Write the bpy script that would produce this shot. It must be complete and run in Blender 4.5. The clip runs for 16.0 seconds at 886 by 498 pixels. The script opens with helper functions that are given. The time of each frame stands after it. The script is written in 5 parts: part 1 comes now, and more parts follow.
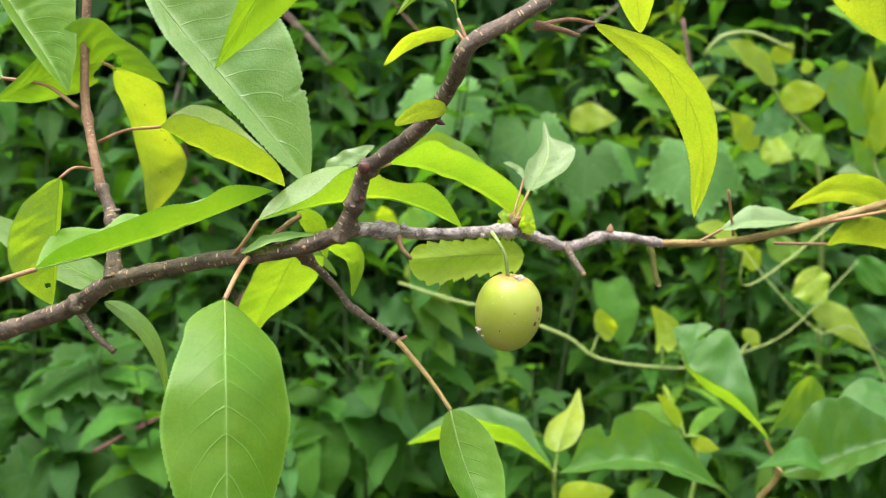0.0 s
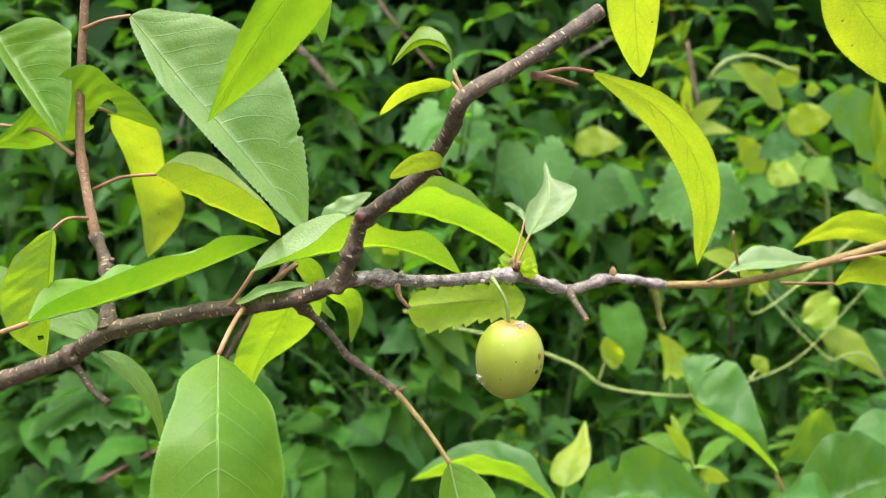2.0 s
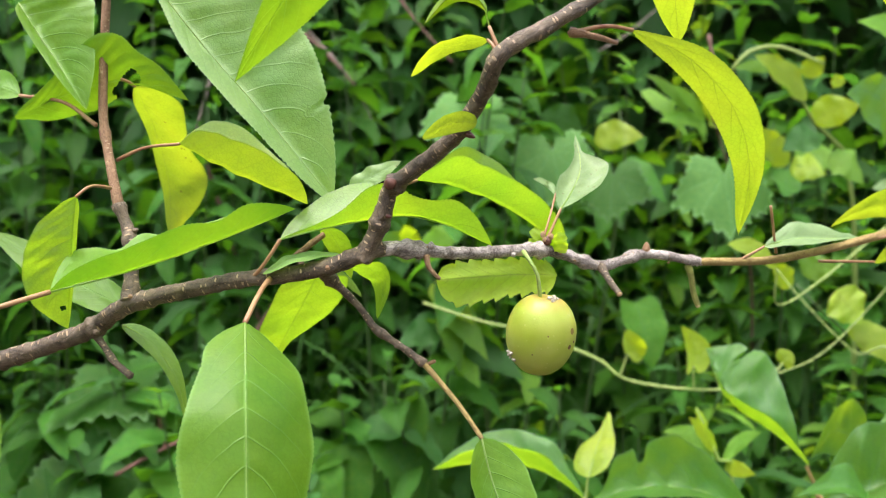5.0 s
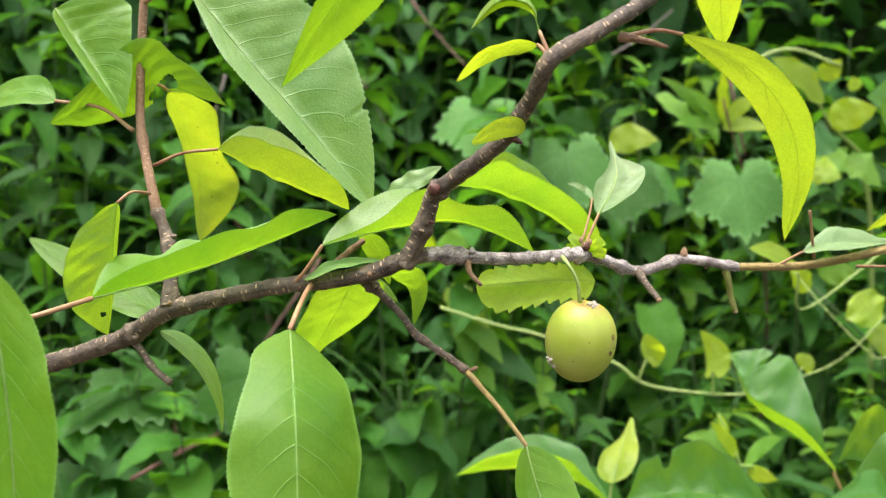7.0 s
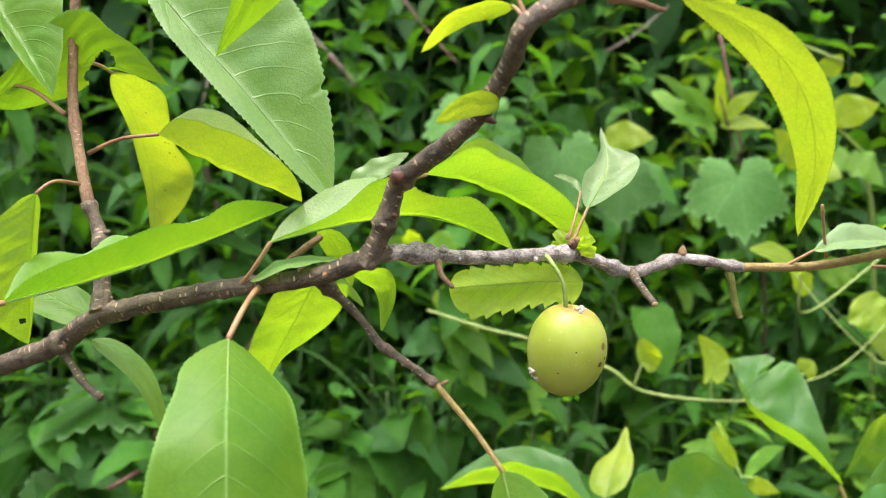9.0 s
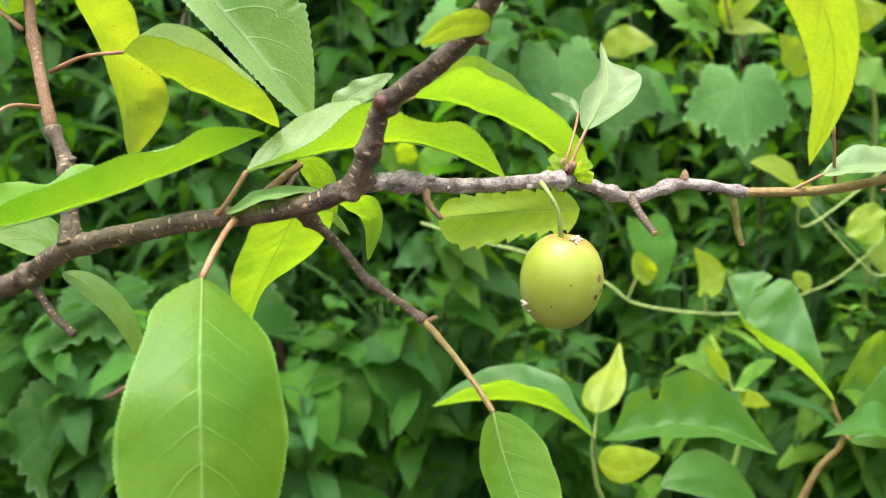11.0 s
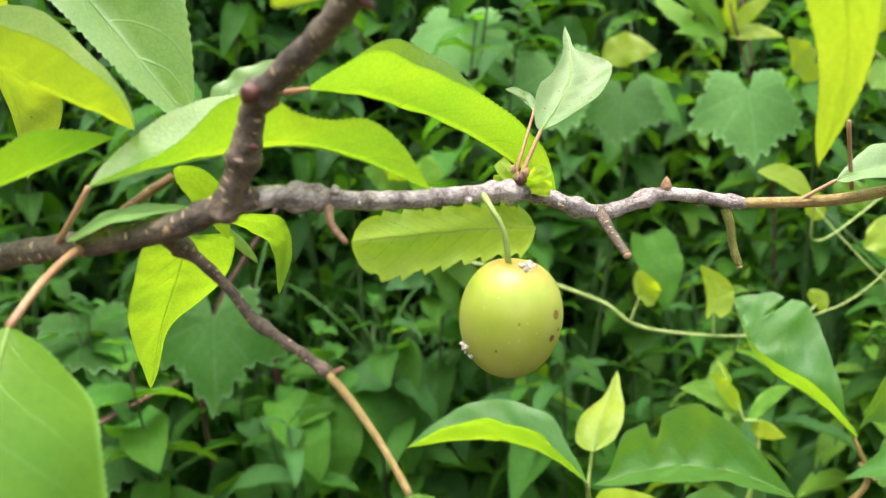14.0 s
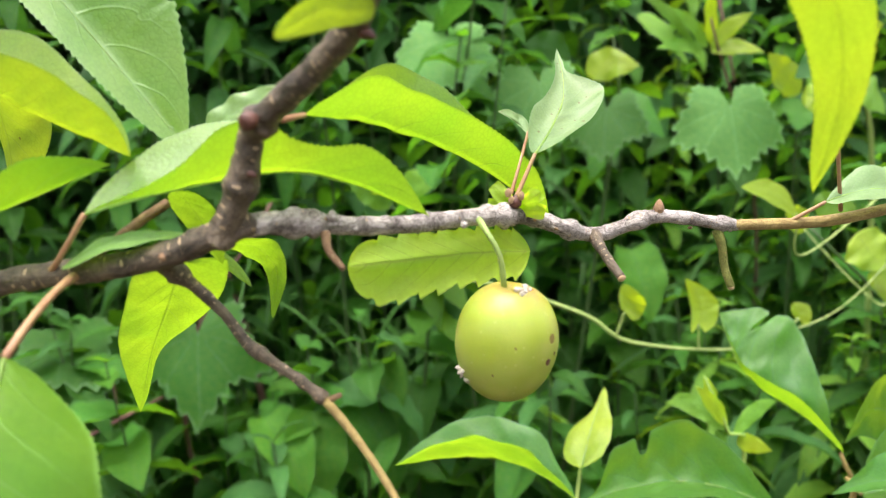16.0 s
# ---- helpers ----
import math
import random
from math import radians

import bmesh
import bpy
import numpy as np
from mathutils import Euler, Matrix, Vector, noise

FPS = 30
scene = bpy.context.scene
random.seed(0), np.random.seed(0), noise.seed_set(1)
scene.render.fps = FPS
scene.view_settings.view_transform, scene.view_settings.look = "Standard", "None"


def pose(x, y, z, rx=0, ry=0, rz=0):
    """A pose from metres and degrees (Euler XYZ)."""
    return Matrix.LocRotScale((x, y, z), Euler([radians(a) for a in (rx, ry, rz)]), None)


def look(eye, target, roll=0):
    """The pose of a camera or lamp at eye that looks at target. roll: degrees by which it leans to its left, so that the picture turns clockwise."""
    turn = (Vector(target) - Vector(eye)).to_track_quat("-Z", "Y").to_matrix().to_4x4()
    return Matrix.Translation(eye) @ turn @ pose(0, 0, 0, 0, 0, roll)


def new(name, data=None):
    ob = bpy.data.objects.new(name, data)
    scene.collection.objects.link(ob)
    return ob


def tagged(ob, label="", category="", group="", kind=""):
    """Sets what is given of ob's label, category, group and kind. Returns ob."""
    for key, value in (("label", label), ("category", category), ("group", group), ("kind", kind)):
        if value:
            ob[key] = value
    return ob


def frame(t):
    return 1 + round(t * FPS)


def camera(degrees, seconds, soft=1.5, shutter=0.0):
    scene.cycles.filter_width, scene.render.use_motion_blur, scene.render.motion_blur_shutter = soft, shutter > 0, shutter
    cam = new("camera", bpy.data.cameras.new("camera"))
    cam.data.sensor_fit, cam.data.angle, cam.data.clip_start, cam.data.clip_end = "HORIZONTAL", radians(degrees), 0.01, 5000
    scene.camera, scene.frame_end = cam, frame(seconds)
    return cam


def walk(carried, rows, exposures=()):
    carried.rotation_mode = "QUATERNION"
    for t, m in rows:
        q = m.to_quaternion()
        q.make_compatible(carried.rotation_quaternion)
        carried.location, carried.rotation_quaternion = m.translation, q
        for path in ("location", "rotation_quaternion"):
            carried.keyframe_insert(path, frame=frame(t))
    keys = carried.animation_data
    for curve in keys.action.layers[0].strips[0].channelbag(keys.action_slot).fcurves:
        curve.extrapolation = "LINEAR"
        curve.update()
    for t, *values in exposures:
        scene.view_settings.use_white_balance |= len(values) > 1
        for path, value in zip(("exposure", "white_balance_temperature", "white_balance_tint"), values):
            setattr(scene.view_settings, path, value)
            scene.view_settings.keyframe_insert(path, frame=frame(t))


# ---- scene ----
# ---- camera ----
cam = camera(55.3, 16.0, 1.0)
cam.data.dof.use_dof, cam.data.dof.focus_distance, cam.data.dof.aperture_fstop = True, 0.238, 20.0
STOPS = 1.72
PATH = [
    (0, 0.00380, 0.03476, 1.20303, 0.022, -9.061, 0.805),
    (0.5, 0.00723, 0.04060, 1.20127, 0.349, -8.916, 0.811),
    (1, 0.00811, 0.04162, 1.20556, 0.566, -8.860, 0.419),
    (1.5, 0.00862, 0.04242, 1.21161, 0.811, -8.670, 0.343),
    (2, 0.00646, 0.04073, 1.21175, 0.562, -7.880, 0.350),
    (2.5, 0.00712, 0.04180, 1.21323, 0.740, -7.359, 0.128),
    (3, 0.00451, 0.04255, 1.21174, 0.653, -7.090, 0.047),
    (3.5, 0.00284, 0.04612, 1.20829, 0.861, -6.963, 0.445),
    (4, 0.00340, 0.04903, 1.20200, 1.040, -6.994, 0.420),
    (4.2, 0.00478, 0.04791, 1.20304, 1.407, -7.437, 0.372),
    (6.3, -0.00500, 0.04601, 1.19746, 1.725, -7.855, 0.288),
    (6.5, -0.00499, 0.04804, 1.19825, 2.117, -7.778, 0.085),
    (7, -0.00911, 0.04793, 1.20170, 1.947, -7.540, 0.236),
    (7.5, -0.00563, 0.05305, 1.20227, 2.558, -7.256, 0.357),
    (8, -0.00573, 0.06055, 1.19980, 2.306, -6.956, 0.366),
    (8.5, -0.00151, 0.06778, 1.20107, 2.200, -7.438, 0.346),
    (9, -0.00246, 0.07760, 1.19658, 1.683, -7.385, 0.282),
    (9.5, -0.00176, 0.08164, 1.19448, 1.325, -8.450, 0.379),
    (9.7, -0.00004, 0.08216, 1.19383, 1.549, -9.960, 0.229),
    (11.8, -0.00408, 0.10011, 1.20413, 0.709, -14.039, 0.650),
    (12, -0.00674, 0.10308, 1.20061, 0.200, -13.721, 0.726),
    (12.5, 0.00191, 0.11844, 1.19363, 0.925, -13.214, 0.121),
    (13, 0.01008, 0.12795, 1.19042, 1.677, -12.727, -0.485),
    (13.5, 0.01477, 0.13256, 1.19348, 1.983, -13.195, -0.606),
    (14, 0.01871, 0.13649, 1.19242, 2.331, -12.582, -0.818),
    (14.5, 0.02039, 0.13864, 1.19152, 2.315, -12.355, -0.844),
    (15, 0.02022, 0.13896, 1.19426, 2.117, -12.569, -0.955),
    (15.5, 0.01763, 0.13711, 1.19550, 1.556, -12.163, -0.870),
    (16, 0.01584, 0.13691, 1.19515, 1.096, -11.825, -0.738),
]
walk(cam, [(t, pose(x, y, z, 90 + pitch, 0, yaw) @ pose(0, 0, 0, 0, 0, roll)) for t, x, y, z, yaw, pitch, roll in PATH], [(0.0, STOPS, 6650, 17), (9.5, STOPS, 6650, 17), (12.0, STOPS + 0.12, 6650, 17), (16.0, STOPS + 0.12, 6650, 17)])

SKY, SUN, SUN_WAY = 0.15, 1.25, (0.26, -0.02, -1.0)
# ---- light ----
world = bpy.data.worlds.new("overcast_sky")
scene.world = world
world.use_nodes = True
wn, wl = world.node_tree.nodes, world.node_tree.links
sky = wn.new("ShaderNodeTexSky")
sky.sky_type, sky.sun_disc = "NISHITA", False
sky.sun_elevation, sky.sun_rotation = radians(80), radians(200)
sky.air_density, sky.dust_density, sky.ozone_density = 1.0, 4.0, 0.6
cloud = wn.new("ShaderNodeHueSaturation")
cloud.inputs["Saturation"].default_value = 0.30
wl.new(sky.outputs[0], cloud.inputs["Color"])
wl.new(cloud.outputs[0], wn["Background"].inputs[0])
wn["Background"].inputs[1].default_value = SKY
lamp = bpy.data.lights.new("sun", "SUN")
lamp.energy, lamp.angle, lamp.color = SUN, radians(45), (1.0, 0.96, 0.9)
sun = new("sun", lamp)
sun.matrix_world = look((0, 0, 0), SUN_WAY)


# ---- materials ----
def nodes_of(mat):
    mat.use_nodes = True
    nt = mat.node_tree
    nt.nodes.clear()
    out = nt.nodes.new("ShaderNodeOutputMaterial")
    return nt, out


class Net:
    """Short hand for node trees."""

    def __init__(self, name):
        self.mat = bpy.data.materials.new(name)
        self.nt, self.out = nodes_of(self.mat)

    def put(self, value, socket):
        if hasattr(value, "is_output"):
            self.nt.links.new(value, socket)
        else:
            socket.default_value = value

    def math(self, op, a, b=0.0, c=0.0):
        n = self.nt.nodes.new("ShaderNodeMath")
        n.operation = op
        for v, s in zip((a, b, c), n.inputs):
            self.put(v, s)
        return n.outputs[0]

    def node(self, kind, **values):
        n = self.nt.nodes.new(kind)
        for key, v in values.items():
            self.put(v, n.inputs[key.replace("_", " ")])
        return n

    def noise(self, scale, detail=3.0, rough=0.55, vector=None):
        n = self.node("ShaderNodeTexNoise", Scale=scale, Detail=detail, Roughness=rough)
        if vector is not None:
            self.nt.links.new(vector, n.inputs["Vector"])
        return n.outputs[0]

    def ramp(self, fac, *stops):
        n = self.nt.nodes.new("ShaderNodeValToRGB")
        els = n.color_ramp.elements
        while len(els) < len(stops):
            els.new(0.5)
        for e, (p, c) in zip(els, stops):
            e.position, e.color = p, (*c, 1)
        self.put(fac, n.inputs[0])
        return n.outputs[0]

    def mix(self, fac, a, b, mode="MIX"):
        n = self.nt.nodes.new("ShaderNodeMix")
        n.data_type, n.blend_type = "RGBA", mode
        self.put(fac, n.inputs[0])
        for v, s in ((a, n.inputs[6]), (b, n.inputs[7])):
            self.put((*v, 1) if isinstance(v, tuple) and len(v) == 3 else v, s)
        return n.outputs[2]

    def bump(self, height, strength, distance):
        n = self.node("ShaderNodeBump", Height=height, Strength=strength, Distance=distance)
        return n.outputs[0]


def leaf_material(name, green, glow, rough=0.42, share=0.5, veins=11, vein_light=0.25, spots=0.0, size=1.0, vary=0.25, sheen=0.5, palm=False, net_force=1.0):
    """A thin leaf: waxy reflecting face, light passing through, side veins and mottling.
    green: the colour that it reflects; glow: the colour of the light that comes through."""
    n = Net(name)
    tc = n.nt.nodes.new("ShaderNodeTexCoord")
    uv = n.node("ShaderNodeSeparateXYZ", Vector=tc.outputs["UV"])
    s, v = uv.outputs[0], uv.outputs[1]
    side = n.math("ABSOLUTE", n.math("SUBTRACT", n.math("MULTIPLY", v, 2.0), 1.0))
    warp = n.noise(60 / size, 2.0, vector=tc.outputs["Object"])
    run = n.math("ADD", n.math("SUBTRACT", n.math("MULTIPLY", s, float(veins)), n.math("MULTIPLY", n.math("POWER", side, 1.25), 0.0 if palm else 2.1)),
                 n.math("MULTIPLY", warp, 0.15 if palm else 0.5))
    wave = n.math("ABSOLUTE", n.math("SUBTRACT", n.math("FRACT", run), 0.5))
    vein = n.math("SUBTRACT", 1.0, n.math("SMOOTH_MIN", n.math("MULTIPLY", wave, 22.0), 1.0, 0.2))
    vein = n.math("MAXIMUM", vein, 0.0)
    rib = n.math("MAXIMUM", n.math("SUBTRACT", 1.0, n.math("MULTIPLY", side, 22.0)), 0.0)
    lines = n.math("MINIMUM", n.math("ADD", n.math("MULTIPLY", vein, n.math("SUBTRACT", 1.25 if palm else 1.05, side)), rib), 1.0)
    rim = n.math("MINIMUM", n.math("MAXIMUM", n.math("MULTIPLY", n.math("SUBTRACT", side, 0.94), 22.0), 0.0), 1.0)
    net = n.node("ShaderNodeTexVoronoi", Scale=760 / size)
    net.feature = "DISTANCE_TO_EDGE"
    n.nt.links.new(tc.outputs["Object"], net.inputs["Vector"])
    mesh_lines = n.math("MINIMUM", n.math("MULTIPLY", net.outputs[0], 7.0), 1.0)
    info = n.nt.nodes.new("ShaderNodeObjectInfo")
    mottle = n.noise(45 / size, 4.0, vector=tc.outputs["Object"])
    grain = n.noise(700 / size, 3.0, vector=tc.outputs["Object"])
    tone = n.math("ADD", n.math("MULTIPLY", n.math("SUBTRACT", info.outputs["Random"], 0.5), vary),
                  n.math("MULTIPLY", n.math("SUBTRACT", mottle, 0.5), 0.36))
    tone = n.math("ADD", tone, n.math("MULTIPLY", mesh_lines, 0.10 * net_force))
    tone = n.math("ADD", n.math("ADD", tone, 0.91), n.math("MULTIPLY", n.math("SUBTRACT", grain, 0.5), 0.18))

    def coloured(base, light, force):
        val = n.node("ShaderNodeHueSaturation", Color=(*base, 1), Value=tone)
        n.nt.links.new(n.math("ADD", 0.5, n.math("MULTIPLY", n.math("SUBTRACT", mottle, 0.5), -0.06)), val.inputs["Hue"])
        pale = tuple(min(1.0, c * light[0] + light[1]) for c in base)
        c = n.mix(n.math("MULTIPLY", n.math("MAXIMUM", lines, rim), force), val.outputs[0], pale)
        if spots:
            sp = n.node("ShaderNodeTexVoronoi", Scale=330 / size)
            n.nt.links.new(tc.outputs["Object"], sp.inputs["Vector"])
            pick = n.math("MULTIPLY", n.math("LESS_THAN", sp.outputs[0], 0.15), n.math("GREATER_THAN", n.noise(55 / size, 1.0, vector=tc.outputs["Object"]), 0.60 - spots))
            c = n.mix(n.math("MULTIPLY", pick, 0.75), c, (0.16, 0.13, 0.02))
        return c

    top = coloured(green, (1.6, 0.09), vein_light)
    through_leaf = coloured(glow, (0.5, 0.0), 0.6)
    pillow = n.math("COSINE", n.math("MULTIPLY", run, 6.2832))
    height = n.math("ADD", n.math("MULTIPLY", lines, -0.34), n.math("MULTIPLY", mesh_lines, 0.07 * net_force))
    height = n.math("ADD", height, n.math("MULTIPLY", n.math("MULTIPLY", pillow, -0.07), n.math("SUBTRACT", 1.0, n.math("MULTIPLY", side, 0.6))))
    height = n.math("ADD", height, n.math("MULTIPLY", grain, 0.22))
    height = n.math("ADD", height, n.math("MULTIPLY", mottle, 0.8))
    relief = n.bump(height, 0.6, 0.0006 * size)
    bsdf = n.node("ShaderNodeBsdfPrincipled", Base_Color=top, Roughness=n.math("ADD", rough - 0.06, n.math("MULTIPLY", mottle, 0.14)), Normal=relief)
    bsdf.inputs["Specular IOR Level"].default_value = sheen
    trans = n.node("ShaderNodeBsdfTranslucent", Color=through_leaf, Normal=relief)
    m = n.nt.nodes.new("ShaderNodeMixShader")
    m.inputs[0].default_value = share
    n.nt.links.new(bsdf.outputs[0], m.inputs[1])
    n.nt.links.new(trans.outputs[0], m.inputs[2])
    n.nt.links.new(m.outputs[0], n.out.inputs[0])
    return n.mat


def bark_material(name, dark, light, flecks, fleck_colour, rough=0.7, scale=1.0, gloss=0.3):
    """Bark with mottling, fine cracks along the stem and pale breathing pores across it."""
    n = Net(name)
    tc = n.nt.nodes.new("ShaderNodeTexCoord")
    at = tc.outputs["Object"]
    big = n.noise(160 * scale, 5.0, 0.7, at)
    fine = n.noise(1500 * scale, 4.0, 0.65, at)
    c = n.ramp(n.math("ADD", n.math("MULTIPLY", big, 0.7), n.math("MULTIPLY", fine, 0.3)), (0.36, dark), (0.64, light))
    long = n.node("ShaderNodeMapping", Vector=tc.outputs["UV"], Scale=(260.0 * scale, 16.0, 1.0))
    cracks = n.node("ShaderNodeTexVoronoi", Vector=long.outputs[0], Scale=1.0)
    cracks.feature = "DISTANCE_TO_EDGE"
    crack = n.math("LESS_THAN", cracks.outputs[0], 0.05)
    c = n.mix(n.math("MULTIPLY", crack, 0.45), c, tuple(v * 0.5 for v in dark))
    uv = n.node("ShaderNodeMapping", Vector=tc.outputs["UV"], Scale=(760.0 * scale, 3.6, 1.0))
    sp = n.node("ShaderNodeTexVoronoi", Vector=uv.outputs[0], Scale=1.0)
    dot = n.math("LESS_THAN", n.math("ADD", sp.outputs[0], n.math("MULTIPLY", n.math("SUBTRACT", fine, 0.5), 0.2)), flecks)
    c = n.mix(n.math("MULTIPLY", dot, 0.85), c, fleck_colour)
    h = n.math("ADD", n.math("MULTIPLY", fine, 0.8), n.math("ADD", n.math("MULTIPLY", big, 1.2), n.math("MULTIPLY", dot, 0.8)))
    h = n.math("SUBTRACT", h, n.math("MULTIPLY", crack, 0.5))
    bsdf = n.node("ShaderNodeBsdfPrincipled", Base_Color=c, Roughness=rough, Normal=n.bump(h, 0.9, 0.0009))
    bsdf.inputs["Specular IOR Level"].default_value = gloss
    n.nt.links.new(bsdf.outputs[0], n.out.inputs[0])
    return n.mat


def plain_material(name, a, b, scale=200.0, rough=0.5, relief=0.0003, gloss=0.4, subsurface=0.0):
    n = Net(name)
    tc = n.nt.nodes.new("ShaderNodeTexCoord")
    big = n.noise(scale, 5.0, 0.6, tc.outputs["Object"])
    fine = n.noise(scale * 7, 3.0, 0.6, tc.outputs["Object"])
    f = n.math("ADD", n.math("MULTIPLY", big, 0.7), n.math("MULTIPLY", fine, 0.3))
    bsdf = n.node("ShaderNodeBsdfPrincipled", Base_Color=n.ramp(f, (0.35, a), (0.65, b)), Roughness=rough, Normal=n.bump(f, 0.5, relief))
    bsdf.inputs["Specular IOR Level"].default_value = gloss
    if subsurface:
        bsdf.inputs["Subsurface Weight"].default_value = subsurface
        bsdf.inputs["Subsurface Radius"].default_value = (0.004, 0.004, 0.001)
        bsdf.inputs["Subsurface Scale"].default_value = 1.0
    n.nt.links.new(bsdf.outputs[0], n.out.inputs[0])
    return n.mat


PLUM_LEAF = leaf_material("plum_leaf", (0.15, 0.37, 0.030), (0.29, 0.56, 0.012), rough=0.36, sheen=0.4, share=0.55, spots=0.0, veins=9, vein_light=0.6, net_force=0.35)
PLUM_PALE = leaf_material("plum_leaf_underside", (0.20, 0.385, 0.10), (0.28, 0.54, 0.025), rough=0.38, sheen=0.55, share=0.45, veins=11, vein_light=0.6)
PLUM_YOUNG = leaf_material("plum_leaf_yellowing", (0.24, 0.42, 0.065), (0.40, 0.55, 0.014), rough=0.36, sheen=0.6, share=0.62, spots=-0.03, veins=9, vein_light=0.3)
PALE_LEAF = leaf_material("plum_leaf_pale", (0.205, 0.34, 0.13), (0.34, 0.56, 0.06), size=0.75, spots=0.06, rough=0.40, sheen=0.6, share=0.35, vein_light=0.3)
DOG_LEAF = leaf_material("dogwood_leaf", (0.050, 0.175, 0.030), (0.42, 0.72, 0.015), rough=0.40, sheen=0.42, share=0.48, veins=6, size=1.3, vein_light=0.5)
DOG_YOUNG = leaf_material("dogwood_leaf_young", (0.32, 0.48, 0.042), (0.58, 0.78, 0.012), share=0.6, veins=6, size=1.4, vein_light=0.2)
WEED_LEAF = leaf_material("weed_leaf", (0.040, 0.150, 0.018), (0.12, 0.36, 0.012), rough=0.5, share=0.42, vein_light=0.4, veins=8, size=2.5, vary=0.8, sheen=0.2)
WEED_LIGHT = leaf_material("weed_leaf_light", (0.145, 0.34, 0.036), (0.34, 0.60, 0.018), rough=0.48, share=0.5, veins=8, size=2.5, vary=0.5, sheen=0.3)
WEED_MID = leaf_material("weed_leaf_mid", (0.058, 0.19, 0.018), (0.17, 0.43, 0.012), rough=0.5, share=0.45, veins=7, size=2.5, vary=0.5, sheen=0.22, vein_light=0.3)
WEED_BLUE = leaf_material("weed_leaf_bluish", (0.046, 0.155, 0.034), (0.09, 0.30, 0.022), rough=0.48, share=0.38, veins=7, size=2.5, vary=0.5, sheen=0.22)
GRASS_LEAF = leaf_material("grass_blade", (0.035, 0.115, 0.018), (0.09, 0.25, 0.012), rough=0.5, share=0.4, veins=1, size=3.0, vary=0.5, sheen=0.25)
GRAPE_LEAF = leaf_material("grape_leaf_pale", (0.10, 0.285, 0.058), (0.18, 0.46, 0.03), rough=0.5, share=0.38, veins=9, size=2.5, vary=0.3, sheen=0.3, vein_light=0.9, palm=True)
GRAPE_DARK = leaf_material("grape_leaf", (0.038, 0.145, 0.016), (0.12, 0.36, 0.010), rough=0.48, share=0.4, veins=9, size=2.5, vary=0.3, sheen=0.28, vein_light=0.8, palm=True)
PLUM_LIME = leaf_material("plum_leaf_lime", (0.20, 0.40, 0.055), (0.33, 0.57, 0.012), rough=0.32, sheen=0.8, share=0.62, veins=9, vein_light=0.35)
HEDGE_LEAF = leaf_material("hedge_leaf", (0.038, 0.130, 0.030), (0.065, 0.21, 0.018), rough=0.5, share=0.35, vein_light=0.3, veins=7, size=3.0, vary=0.8, sheen=0.25)
CATERPILLAR_SKIN = leaf_material("leaf_like_caterpillar", (0.42, 0.64, 0.06), (0.66, 0.95, 0.03), rough=0.55, share=0.65, veins=8, vein_light=0.05, net_force=0.0)
BARK = bark_material("plum_bark", (0.030, 0.022, 0.013), (0.235, 0.18, 0.115), 0.22, (0.54, 0.40, 0.24), rough=0.42, gloss=0.55)
BARK_GREY = bark_material("plum_bark_grey", (0.062, 0.046, 0.036), (0.70, 0.645, 0.59), 0.15, (0.40, 0.30, 0.18), rough=0.55, gloss=0.4)
BARK_YOUNG = bark_material("plum_shoot_bark", (0.20, 0.11, 0.06), (0.42, 0.27, 0.15), 0.17, (0.55, 0.42, 0.26), rough=0.5)
BARK_TAN = bark_material("plum_shoot_bark_tan", (0.28, 0.19, 0.07), (0.47, 0.37, 0.13), 0.10, (0.18, 0.09, 0.05), rough=0.5)
BARK_GREEN = bark_material("green_spur_bark", (0.13, 0.14, 0.03), (0.34, 0.38, 0.09), 0.12, (0.40, 0.24, 0.10), rough=0.5)
RED_STALK = plain_material("red_leaf_stalk", (0.25, 0.105, 0.06), (0.38, 0.25, 0.12), 160, 0.42)
GREEN_STALK = plain_material("green_leaf_stalk", (0.19, 0.30, 0.07), (0.31, 0.41, 0.12), 200, 0.45)
WEED_STALK = plain_material("weed_stalk", (0.03, 0.07, 0.02), (0.07, 0.13, 0.035), 100, 0.5)
TWIG_DRY = plain_material("dry_twig", (0.10, 0.055, 0.04), (0.20, 0.12, 0.09), 120, 0.75)
TWIG_GREY = plain_material("grey_twig", (0.16, 0.13, 0.11), (0.34, 0.30, 0.26), 120, 0.8)
TWIG_RED = plain_material("red_twig", (0.09, 0.035, 0.028), (0.17, 0.08, 0.06), 120, 0.6)
WEED_LIGHT_STALK = plain_material("light_weed_stalk", (0.20, 0.36, 0.06), (0.32, 0.46, 0.10), 120, 0.5)
RIB = leaf_material("leaf_rib", (0.34, 0.50, 0.16), (0.50, 0.76, 0.08), share=0.55)
BUD = plain_material("bud_scale", (0.06, 0.022, 0.016), (0.15, 0.065, 0.045), 500, 0.4)
WOUND = plain_material("dry_wood_end", (0.30, 0.19, 0.10), (0.50, 0.36, 0.20), 700, 0.8)
SOIL = plain_material("soil", (0.03, 0.022, 0.014), (0.09, 0.065, 0.04), 6, 0.95, 0.01)


# ---- building ----
def mesh_of(name, verts, faces, uvs=None, smooth=True):
    me = bpy.data.meshes.new(name)
    me.from_pydata([tuple(v) for v in verts], [], faces)
    if uvs is not None:
        layer = me.uv_layers.new(name="UVMap")
        layer.data.foreach_set("uv", [c for lp in me.loops for c in uvs[lp.vertex_index]])
    if smooth:
        me.polygons.foreach_set("use_smooth", [True] * len(me.polygons))
    return me


